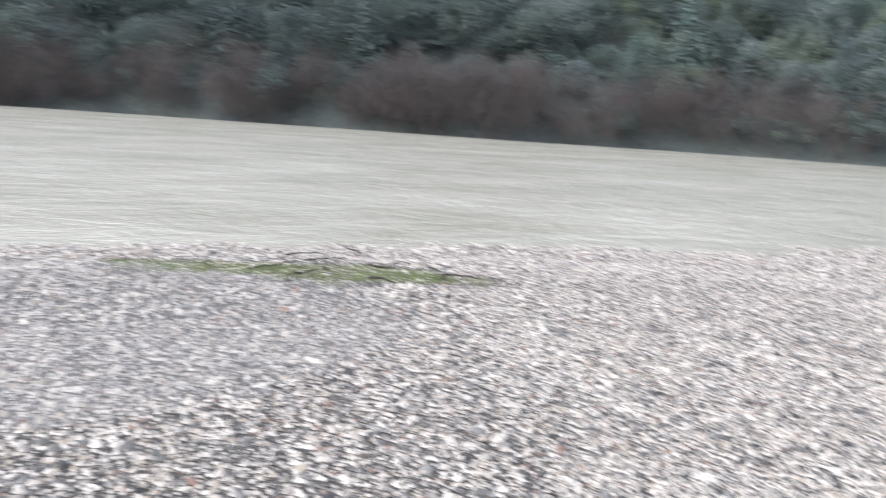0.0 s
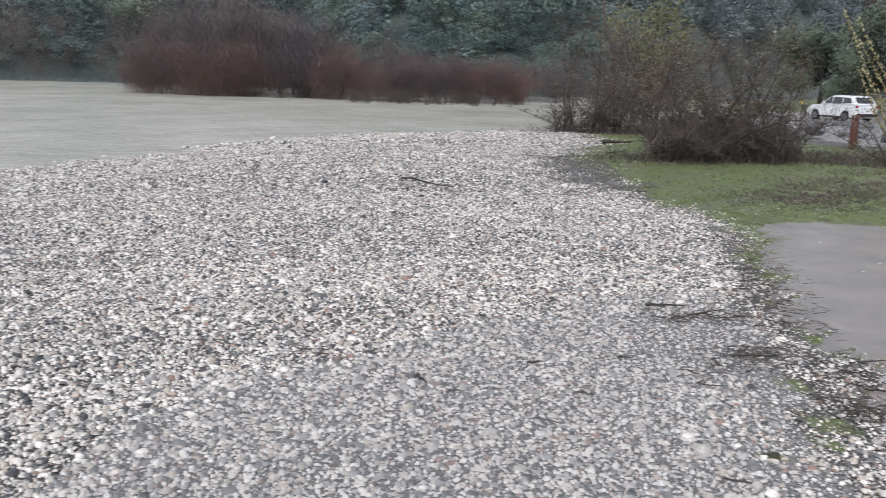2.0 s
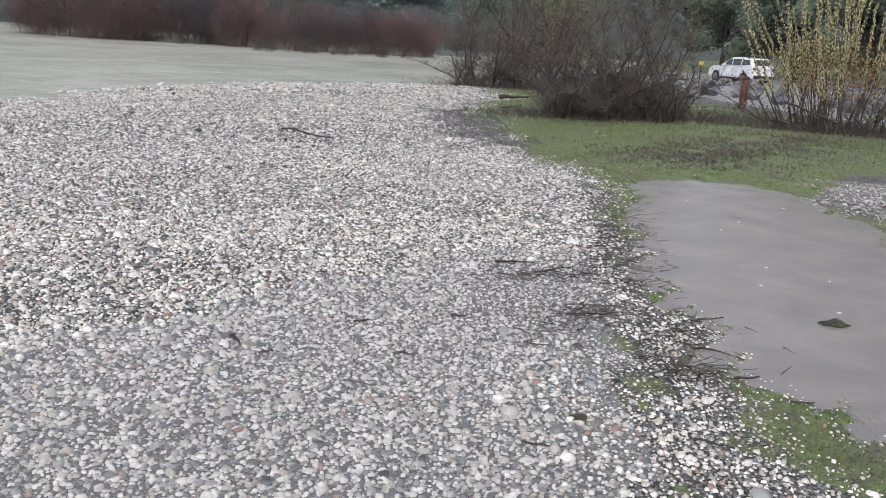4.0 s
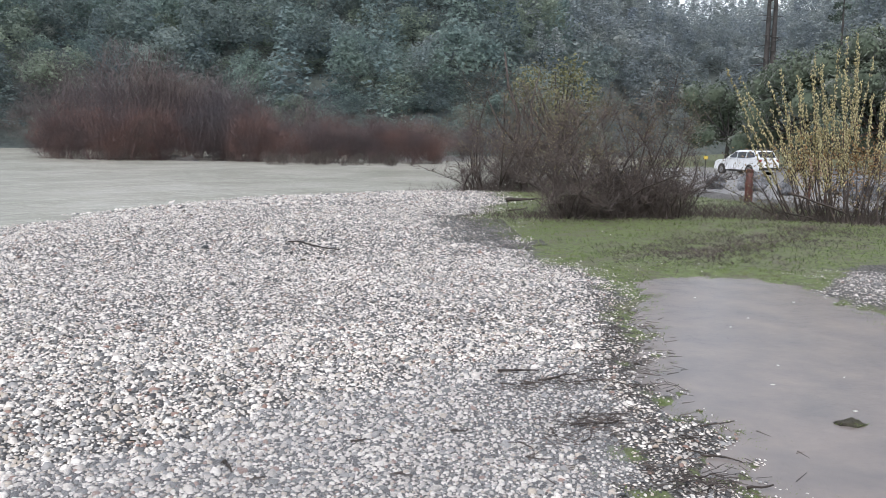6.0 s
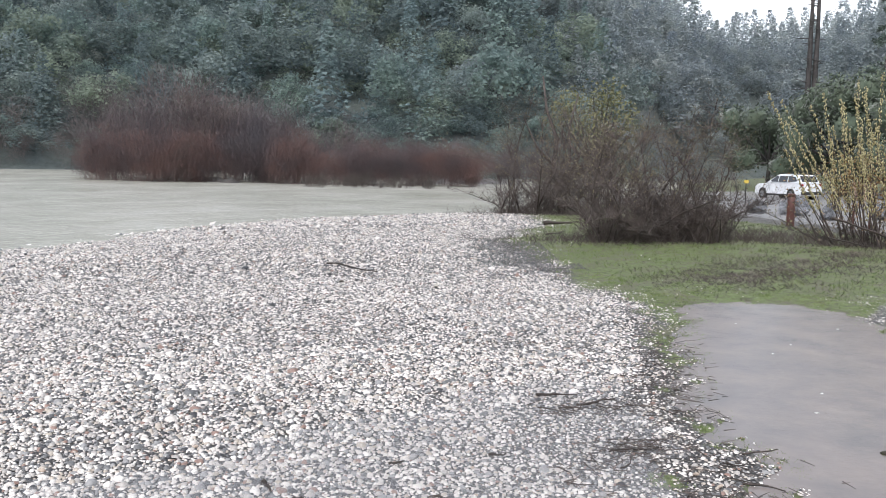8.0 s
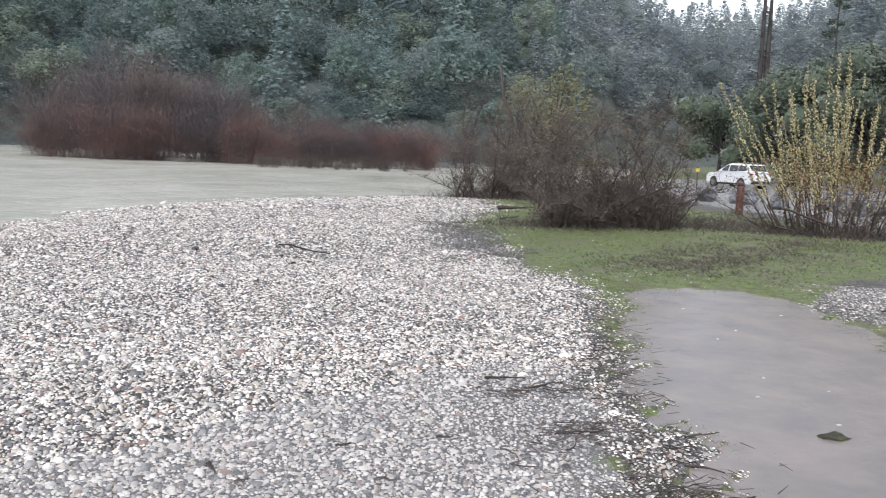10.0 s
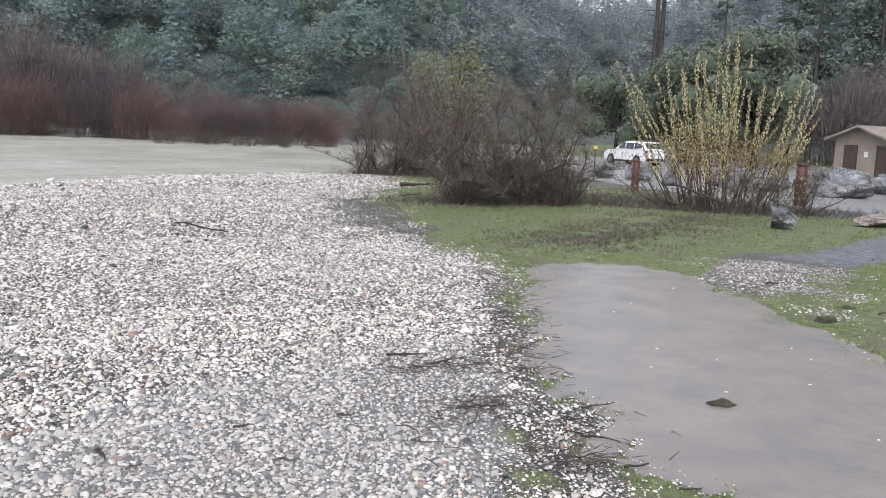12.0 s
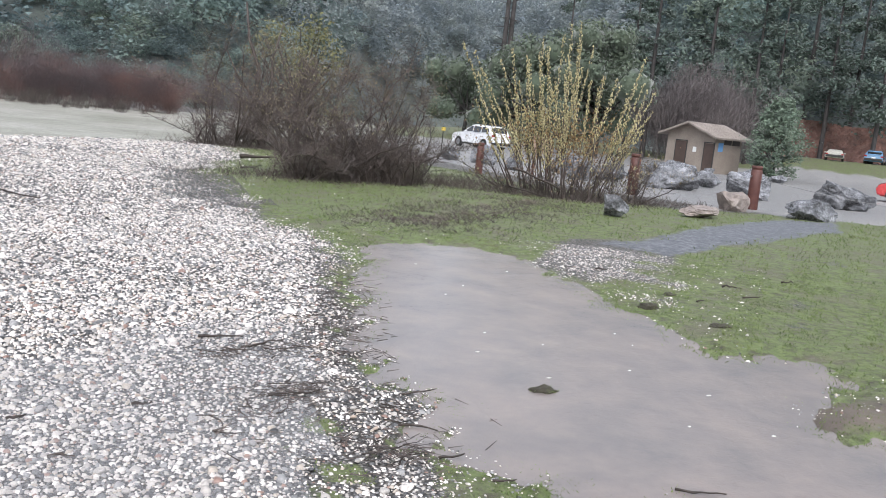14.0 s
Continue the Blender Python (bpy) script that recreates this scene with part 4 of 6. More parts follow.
def thicket(name, label, rng, spots, mat, templates):
    out = []
    for x, y, s, w in spots:
        v, f = templates[rng.integers(0, len(templates))]
        a = rng.uniform(0, 6.283)
        m = np.array([[math.cos(a), -math.sin(a), 0], [math.sin(a), math.cos(a), 0], [0, 0, 1]])
        z = max(float(lie(np.array([x]), np.array([y]))[0]), WATER_Z)
        out.append(((v * [w, w, s]) @ m.T + [x, y, z - 0.1], f))
    v, f = stack(out)
    tagged(new(name, mesh_np(name, v, f, mat)), label, "shrubs", "", "stuff")


def unit_shrub(rng, stems, twigs, radius):
    """A far shrub of unit height: a few stems and a haze of hair-thin twigs."""
    lines, b, _ = twig_shrub(rng, stems, 1.0, 1.0, twigs, radius, 0.55, low=1)
    p0 = np.concatenate([q[0][:-1] for q in lines])
    p1 = np.concatenate([q[0][1:] for q in lines])
    r0 = np.concatenate([q[1][:-1] for q in lines])
    r1 = np.concatenate([q[1][1:] for q in lines])
    v, f = segments(p0, p1, r0, r1, 3)
    f = np.concatenate([f[:, [0, 1, 2]], f[:, [0, 2, 3]]])
    out = [(v, f)]
    n = 1500
    lobes = rng.normal(size=(7, 3)) * [0.20, 0.20, 0.16] + [0, 0, 0.58]
    c = lobes[rng.integers(0, 7, n)] + rng.normal(size=(n, 3)) * [0.13, 0.13, 0.15]
    c[:, 2] = np.clip(c[:, 2], 0.03, 1.05)
    d = np.stack([c[:, 0] * 0.9, c[:, 1] * 0.9, np.full(n, 0.55)], -1) + rng.normal(0, 0.28, (n, 3))
    d /= np.linalg.norm(d, axis=1)[:, None]
    L = rng.uniform(0.05, 0.13, n)[:, None]
    w = np.cross(d, rng.normal(size=(n, 3)))
    w *= 0.0034 / (np.linalg.norm(w, axis=1)[:, None] + 1e-9)
    out.append((np.stack([c - w, c + w, c + d * L], 1).reshape(-1, 3), np.arange(3 * n).reshape(-1, 3)))
    return stack(out)


def build_thickets():
    rng = np.random.default_rng(33)
    tpl = [unit_shrub(rng, 5, 1, 0.005) for _ in range(8)]
    # flooded willows on the island: low red shrubs in front, taller mauve-grey ones behind
    front, back = [], []
    for _ in range(240):
        az = rng.uniform(-23, 2.0)
        r = np.interp(az, [-25, -19, -15, -10, -4.5], [80, 72, 73, 69, 69]) + rng.uniform(0, 5)
        s = np.interp(az, [-25, -22, -19, -16.5, -12, -7, -4.5], [2.0, 3.2, 3.8, 3.2, 3.2, 2.9, 2.7]) * rng.choice([0.5, 0.75, 1.0, 1.25]) * rng.uniform(0.85, 1.1)
        front.append((r * math.sin(radians(az)), r * math.cos(radians(az)), s, s * 0.85))
    for _ in range(130):
        az = rng.uniform(-22.5, 8)
        r = np.interp(az, [-25, -19, -15, -10, -4, 8], [84, 78, 80, 78, 82, 92]) + rng.uniform(0, 8)
        s = np.interp(az, [-23, -21, -19, -16, -12, -7, -2, 8], [4.0, 6.5, 9.2, 7.0, 6.6, 5.2, 4.6, 3.0]) * rng.choice([0.55, 0.75, 1.0, 1.15], p=[0.35, 0.3, 0.25, 0.1]) * rng.uniform(0.85, 1.1)
        back.append((r * math.sin(radians(az)), r * math.cos(radians(az)), s, s * 0.7))
    thicket("red_willow_thicket", "leafless red-brown willows standing in the flooded river", rng, front, M_REDTWIG, tpl)
    thicket("mauve_willow_thicket", "taller leafless mauve-grey willows behind the flooded island", rng, back, M_MAUVETWIG, tpl)
    spots = []
    for _ in range(190):
        az = rng.uniform(-84, -12)
        r = np.interp(az, FOOT_AZ, FOOT_R) + rng.uniform(-1, 6)
        s = rng.uniform(3.5, 10.0)
        spots.append((r * math.sin(radians(az)), r * math.cos(radians(az)), s, s * 0.8))
    for _ in range(54):
        az = rng.normal(34.3, 1.6)
        r = rng.uniform(78, 96)
        s = rng.uniform(5.0, 8.5)
        spots.append((r * math.sin(radians(az)), r * math.cos(radians(az)), s, s * 0.8))
    thicket("bare_woodland", "leafless grey-brown alders at the foot of the valley side", rng, spots, M_GREYTWIG, tpl)
    # sprigs of drowned willow in the river
    spots = []
    for _ in range(34):
        az = rng.uniform(-9.5, 0.5)
        r = rng.uniform(62, 68)
        s = rng.uniform(0.45, 1.3)
        spots.append((r * math.sin(radians(az)), r * math.cos(radians(az)), s, s * 0.9))
    thicket("drowned_sprigs", "thin brown willow sprigs poking out of the river", rng, spots, M_STEM, [unit_shrub(rng, 6, 4, 0.02) for _ in range(3)])


build_thickets()


# ---- trees and bushes near by ----
def ground_at(x, y):
    return float(lie(np.array([x]), np.array([y]))[0])


def add_stems(root, lines, offset, mat, label):
    for pts, radii in lines:
        part("stem", mesh_np("stem", *tube(pts + offset, radii, 6), mat, True), root, label)


def mass(name, me, root, label):
    return tagged(part(name, me, root, label), kind="stuff")


def willow_bush(label, x, y, seed, groups, bud_mat, buds, bud_size, stem_r=0.022):
    """A many-stemmed bush: groups of (dx, dy, stems, spread, height, twigs)."""
    rng = np.random.default_rng(seed)
    root = thing("willow_bush", label, "bush", at=(x, y, ground_at(x, y)))
    tw, tips = [], []
    for dx, dy, stems, spread, tall, twigs in groups:
        lines, b, t = twig_shrub(rng, stems, spread, tall, twigs, stem_r, 0.75, 0.9, droop=0.05, bend=0.24)
        o = np.array([dx, dy, ground_at(x + dx, y + dy) - ground_at(x, y)])
        add_stems(root, lines, o, M_STEM, "dark crooked stem")
        tw.append((b[0] + o, b[1])), tips.append(t + o)
    v, f = stack(tw)
    mass("twig_mass", mesh_np("twig_mass", v, f, M_TWIG), root, "tangle of thin brown twigs")
    tips = np.concatenate(tips)
    k = rng.uniform(0, 1, len(tips)) < buds * smooth(tips[:, 2], 0.6, 2.2)
    c = np.repeat(tips[k], 2, 0) + rng.normal(0, 0.05, (2 * k.sum(), 3))
    v, f = leaves(rng, c, np.full(len(c), bud_size), 1.0)
    mass("leaf_mass", mesh_np("leaf_mass", v, f, bud_mat), root, "small withered olive-yellow leaves")
    return root


willow_bush("large leafless willow bush with tangled brown stems on the turf", 4.75, 19.9, 41,
            [(-0.9, -0.1, 11, 2.0, 3.3, 84), (0.0, 0.2, 12, 2.2, 3.5, 84), (0.8, 0.0, 11, 1.8, 2.9, 80), (1.35, 0.1, 8, 1.2, 2.1, 60), (-1.3, -0.5, 8, 1.2, 1.5, 50), (0.4, -0.6, 16, 2.6, 1.4, 70), (1.0, -0.5, 10, 1.6, 1.2, 60), (-0.3, -0.3, 14, 2.4, 1.9, 70)], M_BUD, 0.9, 0.018, 0.027)
far_willow = willow_bush("tall half-bare willow with a leaning dark trunk at the water's edge", 3.4, 30.6, 42,
                         [(-0.5, 0.0, 9, 2.2, 4.6, 80), (0.6, 0.4, 9, 2.0, 5.0, 80), (-1.2, -0.3, 10, 1.6, 2.2, 50), (1.5, 0.6, 8, 2.0, 3.6, 56)], M_BUD, 0.7, 0.024, 0.034)
for pts, radius in (([(0.5, 0.0, -0.1), (0.42, 0.0, 0.8), (0.2, 0.1, 1.7), (0.3, 0.1, 2.6), (-0.1, 0.1, 3.6), (-0.25, 0.2, 4.8)], 0.13), ([(0.4, 0.0, 0.9), (0.75, 0.0, 1.9), (0.7, 0.1, 3.0), (1.0, 0.1, 4.2)], 0.08), ([(0.25, 0.1, 1.6), (-0.4, 0.0, 2.3), (-0.9, 0.0, 3.3)], 0.06)):
    part("trunk", mesh_np("trunk", *tube(np.array(pts), radius * np.linspace(1, 0.25, len(pts)), 8), M_STEM, True), far_willow, "thick dark leaning trunk")


def catkin_bush(label, x, y, seed):
    """Long straight shoots set with pale yellow catkins, over a dark tangle."""
    rng = np.random.default_rng(seed)
    root = thing("catkin_willow", label, "bush", at=(x, y, ground_at(x, y)))
    o = np.array([(1, 0, 0), (0, 1, 0), (-1, 0, 0), (0, -1, 0), (0, 0, 1.7), (0, 0, -1.7)], float)
    t = np.array([(0, 1, 4), (1, 2, 4), (2, 3, 4), (3, 0, 4), (1, 0, 5), (2, 1, 5), (3, 2, 5), (0, 3, 5)])
    for i in range(52):
        u = -1 + 2 * ((i % 34) + rng.uniform(0.1, 0.9)) / 34
        p = np.array([u * 1.2 + rng.normal(0, 0.12), rng.normal(0, 0.35), -0.03])
        L = (4.35 - 1.3 * abs(u) ** 2.2) * (rng.choice([0.70, 0.80, 0.88, 0.95, 1.02]) if i < 34 else rng.uniform(0.38, 0.6)) * rng.uniform(0.95, 1.04)
        d = np.array([0.60 * u - 0.04 + rng.normal(0, 0.12), rng.normal(0, 0.18), 1.0])
        n, r = 8, 0.017 * rng.uniform(0.7, 1.3)
        d /= np.linalg.norm(d)
        shoots = [(p, d, L, r, True)]
        for _ in range(rng.integers(0, 3) if i < 34 else 0):
            s = rng.uniform(0.2, 0.5)
            shoots.append((p + d * L * s, d + np.array([rng.normal(0, 0.25), rng.normal(0, 0.25), 0.1]), L * (1 - s) * rng.uniform(0.5, 0.85), r * 0.55, False))
        for q, e, length, rad, main in shoots:
            e = e / np.linalg.norm(e)
            pts, cat = [q], []
            for k in range(n):
                e = e + rng.normal(0, 0.022, 3) + [0, 0, 0.02]
                e /= np.linalg.norm(e)
                w = q + e * length / n
                if q[2] > 0.7 and k >= (2 if main else 1):
                    m = int(length / n / 0.018)
                    for s in range(m):
                        if rng.uniform() < 0.78:
                            cat.append(q + (w - q) * (s + rng.uniform()) / m + rng.normal(0, 0.018, 3))
                q = w
                pts.append(q)
            shoot = part("shoot", mesh_np("shoot", *tube(pts, rad * np.linspace(1, 0.15, n + 1), 5), M_TWIG, True), root, "straight brown shoot")
            if cat:
                cat = np.array(cat)
                s = rng.uniform(0.011, 0.022, len(cat))[:, None, None]
                v = (cat[:, None] + o[None] * s + 0.3 * s * rng.normal(size=(len(cat), 6, 3))).reshape(-1, 3)
                mass("catkin_mass", mesh_np("catkin_mass", v, (t[None] + (np.arange(len(cat)) * 6)[:, None, None]).reshape(-1, 3), M_CATKIN, True), shoot, "pale yellow catkins")
    tw, tips = [], []
    for dx in (-1.0, 0.0, 1.0, 1.8):
        lines, b, tt = twig_shrub(rng, 9, 1.6, 1.7, 34, 0.019, 1.2, 0.7, droop=0.1)
        add_stems(root, lines, np.array([dx, 0, 0]), M_STEM, "dark crooked stem")
        tw.append((b[0] + [dx, 0, 0], b[1])), tips.append(tt + [dx, 0, 0])
    v, f = stack(tw)
    mass("twig_mass", mesh_np("twig_mass", v, f, M_STEM), root, "tangle of dark twigs")
    c = np.concatenate(tips)
    c = c[rng.uniform(0, 1, len(c)) < 0.4]
    mass("leaf_mass", mesh_np("leaf_mass", *leaves(rng, c, np.full(len(c), 0.03), 1.0), M_BUD), root, "withered brown leaves")
    c = rng.normal(size=(2600, 3)) * [0.9, 0.3, 0.36] + [-0.15, 0, 1.35]
    mass("dead_leaf_mass", mesh_np("dead_leaf_mass", *leaves(rng, c, np.full(len(c), 0.026), 1.0), M_ORANGE), root, "orange-brown dead leaves in the middle")


catkin_bush("tall yellow catkin willow in bloom beside the posts", 9.78, 19.3, 51)


def oak_tree(label, az, r, tall, wide, seed, mat=None, count=9000, size=0.15, dense=True):
    rng = np.random.default_rng(seed)
    x, y = r * math.sin(radians(az)), r * math.cos(radians(az))
    root = thing("evergreen_tree", label, "tree", at=(x, y, ground_at(x, y) - 0.1))
    p0, p1, r0, r1 = [np.zeros(3)], [np.array([0.1, 0, tall * 0.3])], [tall * 0.03], [tall * 0.022]
    lobes = []
    for i in range(24):
        a = rng.uniform(0, 6.283)
        q = wide * 0.42 * math.sqrt(rng.uniform(0.05, 1))
        c = np.array([math.cos(a) * q, math.sin(a) * q, tall * (rng.uniform(0.22, 0.88) - 0.16 * q / wide)])
        lobes.append((c, wide * rng.uniform(0.11, 0.19)))
        m = c * 0.5 + np.array([0, 0, tall * 0.12])
        p0 += [p1[0], m]
        p1 += [m, c]
        r0 += [tall * 0.014, tall * 0.009]
        r1 += [tall * 0.009, tall * 0.003]
    part("trunk", mesh_np("trunk", *segments(p0, p1, r0, r1, 7), M_BARK, True), root, "dark forking trunk")
    w = rng.integers(0, len(lobes), count)
    d = rng.normal(size=(count, 3))
    d[:, 2] = d[:, 2] * 0.8 + 0.25
    d /= np.linalg.norm(d, axis=1)[:, None]
    lc, lr = np.array([q[0] for q in lobes]), np.array([q[1] for q in lobes])
    c = lc[w] + d * (lr[w] * rng.uniform(0.55, 1.15, count))[:, None]
    boughs = [lump(rng, p, 0.8 * r) for p, r in lobes] if dense else []
    part("crown", mesh_np("crown", *stack(boughs + [leaves(rng, c, np.full(count, size), out=d)]), mat or M_OAK, True), root, "dense dark evergreen foliage")


def pine_tree(label, az, r, tall, seed, bare=0.45, wide=0.16, count=900, twin=False, size=0.30, mat=None, z_off=0.0, name="pine_tree", thick=0.012):
    rng = np.random.default_rng(seed)
    x, y = r * math.sin(radians(az)), r * math.cos(radians(az))
    root = thing(name, label, "tree", at=(x, y, ground_at(x, y) - 0.1 + z_off))
    p0, p1, r0, r1 = [], [], [], []
    heads = [0.0, 0.8] if twin else [0.0]
    centres = []
    for off in heads:
        n = 9
        p = np.array([off, 0.0, 0.0])
        axis = [p]
        for i in range(n):
            q = p + np.array([rng.normal(0, 0.008), rng.normal(0, 0.008), 1.0]) * tall / n
            p0.append(p), p1.append(q), r0.append(tall * thick * (1 - i / (n + 1))), r1.append(tall * thick * (1 - (i + 1) / (n + 1)))
            p = q
            axis.append(p)
        axis = np.array(axis)
        for _ in range(46):
            t = rng.uniform(0.18, 0.99)
            b = np.array([np.interp(t * n, np.arange(n + 1), axis[:, k]) for k in range(3)])
            a = rng.uniform(0, 6.283)
            L = tall * wide * (1.15 - t) * rng.uniform(0.5, 1.2) * (0.6 if t < bare else 1.0)
            e = b + np.array([math.cos(a), math.sin(a), rng.uniform(-0.25, 0.25)]) * L
            p0.append(b), p1.append(e), r0.append(tall * 0.0022), r1.append(tall * 0.0008)
            if t >= bare:
                m = max(3, int(count / 46 / len(heads) * 1.5))
                u = rng.uniform(0.3, 1.05, m)[:, None]
                centres.append(b + (e - b) * u + rng.normal(0, L * 0.13, (m, 3)))
    part("trunk", mesh_np("trunk", *segments(p0, p1, r0, r1, 6), M_BARK, True), root, "dark straight trunk with thin dead branches")
    c = np.concatenate(centres)
    part("crown", mesh_np("crown", *leaves(rng, c, np.full(len(c), size), 0.6), mat or M_CONIFER), root, "open grey-green needle crown")


oak_tree("rounded evergreen oak beyond the parking lot", 19.9, 84, 7.6, 7.5, 61)
oak_tree("broad dark evergreen oak beyond the parking lot", 24.2, 78, 11.0, 11.0, 62, count=13000)
oak_tree("broad dark evergreen oak beyond the parking lot", 28.4, 74, 11.4, 11.0, 63, count=13000)
oak_tree("olive-green half-bare tree behind the willow bushes", 9.3, 42, 6.2, 5.2, 64, mat=M_OLIVE, count=2600, size=0.075, dense=False)
pine_tree("tall twin-trunked pine, mostly bare, standing over the oaks", 21.9, 104, 30, 71, bare=0.72, wide=0.14, twin=True, thick=0.015)
for az, r, tall, seed, bare in ((31.4, 80, 22, 72, 0.32), (34.8, 92, 24, 73, 0.3), (37.6, 88, 21, 74, 0.25), (40.6, 104, 26, 75, 0.3), (43.2, 100, 22, 76, 0.25), (46.0, 96, 24, 77, 0.25), (26.0, 118, 24, 78, 0.2), (38.9, 92, 20, 80, 0.1), (41.8, 96, 21, 81, 0.1), (44.6, 92, 20, 82, 0.1), (45.6, 104, 24, 83, 0.15), (30.2, 96, 22, 84, 0.15)):
    pine_tree("tall dark pine at the foot of the wooded slope", az, r, tall, seed, bare, count=3200, size=0.19)


def young_pine(az, r, tall, wide, seed, count=11000):
    """A dense, round-shouldered young pine, leafy down to the ground."""
    rng = np.random.default_rng(seed)
    x, y = r * math.sin(radians(az)), r * math.cos(radians(az))
    root = thing("young_pine", "young bushy green pine beside the restroom", "tree", at=(x, y, ground_at(x, y) - 0.1))
    p0, p1, r0, r1 = [np.zeros(3)], [np.array([0, 0, tall * 0.97])], [0.10], [0.012]
    tips = []
    for _ in range(120):
        t = rng.uniform(0.03, 0.95)
        a = rng.uniform(0, 6.283)
        L = wide * min(1.0, (t + 0.10) / 0.34) * (1 - t) ** 0.55 * 1.12 * rng.uniform(0.72, 1.08)
        b = np.array([0, 0, t * tall * 0.92])
        e = b + np.array([math.cos(a) * L, math.sin(a) * L, L * rng.uniform(0.05, 0.45)])
        p0.append(b), p1.append(e), r0.append(0.022), r1.append(0.006)
        m = count // 120
        u = rng.uniform(0.15, 1.04, m)[:, None] ** 0.7
        tips.append(b + (e - b) * u + rng.normal(0, 0.15, (m, 3)))
    part("trunk", mesh_np("trunk", *segments(p0, p1, r0, r1, 5), M_BARK, True), root, "thin trunk with upswept branches")
    c = np.concatenate(tips)
    part("crown", mesh_np("crown", *leaves(rng, c, np.full(len(c), 0.085), 0.5), M_YPINE), root, "dense soft green needles")


young_pine(39.4, 62.2, 6.0, 2.45, 79)


# ---- posts, cable, boulders ----
def log_post(x, y, tall, radius):
    root = thing("log_post", "red-brown timber bollard with a cable, at the lot's edge", "bollard", "bollards along the lot", at=(x, y, ground_at(x, y)))
    bm = bmesh.new()
    rings = [(-0.1, 1.0), (0.0, 1.04), (tall * 0.5, 1.0), (tall - 0.13, 0.98), (tall - 0.12, 0.90), (tall - 0.09, 0.90), (tall - 0.08, 0.98), (tall - 0.03, 0.97), (tall, 0.86)]
    prev = None
    for z, s in rings:
        ring = [bm.verts.new((radius * s * math.cos(k * math.pi / 7), radius * s * math.sin(k * math.pi / 7), z)) for k in range(14)]
        if prev:
            for k in range(14):
                bm.faces.new((prev[k], prev[(k + 1) % 14], ring[(k + 1) % 14], ring[k]))
        prev = ring
    bm.faces.new(prev)
    part("shaft", (bm, M_POST, True), root)
    bm = boxes([((-radius, 0, tall - 0.3), (0.012, 0.03, 0.03))])
    part("cable_eye", (bevelled(bm, 0.006), M_CABLE, False), root, "grey steel eye")


POSTS = [(10.2, 26.1, 0.98, 0.115), (13.35, 22.0, 1.17, 0.15), (16.0, 20.1, 1.20, 0.155)]
for q in POSTS:
    log_post(*q)


def cable(a, b, sag):
    n = 10
    pts = [np.array(a) * (1 - i / n) + np.array(b) * i / n - [0, 0, sag * 4 * (i / n) * (1 - i / n)] for i in range(n + 1)]
    r = [0.007] * n
    thing("cable", "thin grey steel cable strung between the bollards", "cable", "cables between bollards", me=mesh_np("cable", *segments(pts[:-1], pts[1:], r, r, 6), M_CABLE, True))


for (xa, ya, ha, ra), (xb, yb, hb, rb) in zip(POSTS, POSTS[1:] + [(21.5, 17.0, 0.75, 0.1)]):
    cable((xa, ya, ground_at(xa, ya) + ha - 0.32), (xb, yb, ground_at(xb, yb) + hb - 0.34), 0.16)

M_TANROCK = surface("tan_rock", [(0.25, (0.12, 0.10, 0.088)), (0.5, (0.27, 0.225, 0.20)), (0.8, (0.42, 0.37, 0.33))], 3.0, 0.6, fine=26.0, bump=0.8, bump_scale=8.0, dist=0.04)


def boulder(x, y, w, d, h, seed, tan=False):
    rng = np.random.default_rng(seed)
    bm = bmesh.new()
    bmesh.ops.create_icosphere(bm, subdivisions=4 if w > 1 else 3, radius=1.0)
    cuts = [(v / np.linalg.norm(v), rng.uniform(0.42, 0.86)) for v in rng.normal(size=(16, 3))]
    bed = rng.normal(size=3)
    bed /= np.linalg.norm(bed)
    for v in bm.verts:
        p = np.array(v.co)
        p = p * (1 + 0.14 * noise.noise(Vector(p * 1.7 + seed * 3)))
        for nrm, lim in cuts:
            over = p @ nrm - lim
            if over > 0:
                p = p - nrm * over * 0.97
        layer = p @ bed
        step = math.floor(layer * 5 + 1.2 * noise.noise(Vector(p * 2.0 + seed)))
        rough = noise.noise(Vector(p * 2.6 + seed)) * 0.10 + 0.11 * noise.noise(Vector((step * 1.7, p[0] * 1.4, p[1] * 1.4))) - abs(noise.noise(Vector(p * 5.0 + seed))) * 0.20 + noise.noise(Vector(p * 15.0 + seed)) * 0.03
        p = p * (1 + rough)
        v.co = Vector((p[0] * w * 0.66, p[1] * d * 0.66, max(p[2] * h * 0.78 + h * 0.40, -0.08)))
    me = bpy.data.meshes.new("boulder")
    bm.to_mesh(me)
    bm.free()
    me.materials.append(M_TANROCK if tan else M_BOULDER)
    label = "pinkish tan boulder lying on the turf edge" if tan else "blue-grey angular boulder bordering the parking lot"
    thing("boulder", label, "rock", "boulders round the lot", at=(x, y, ground_at(x, y)), rz=rng.uniform(-25, 25), me=me)


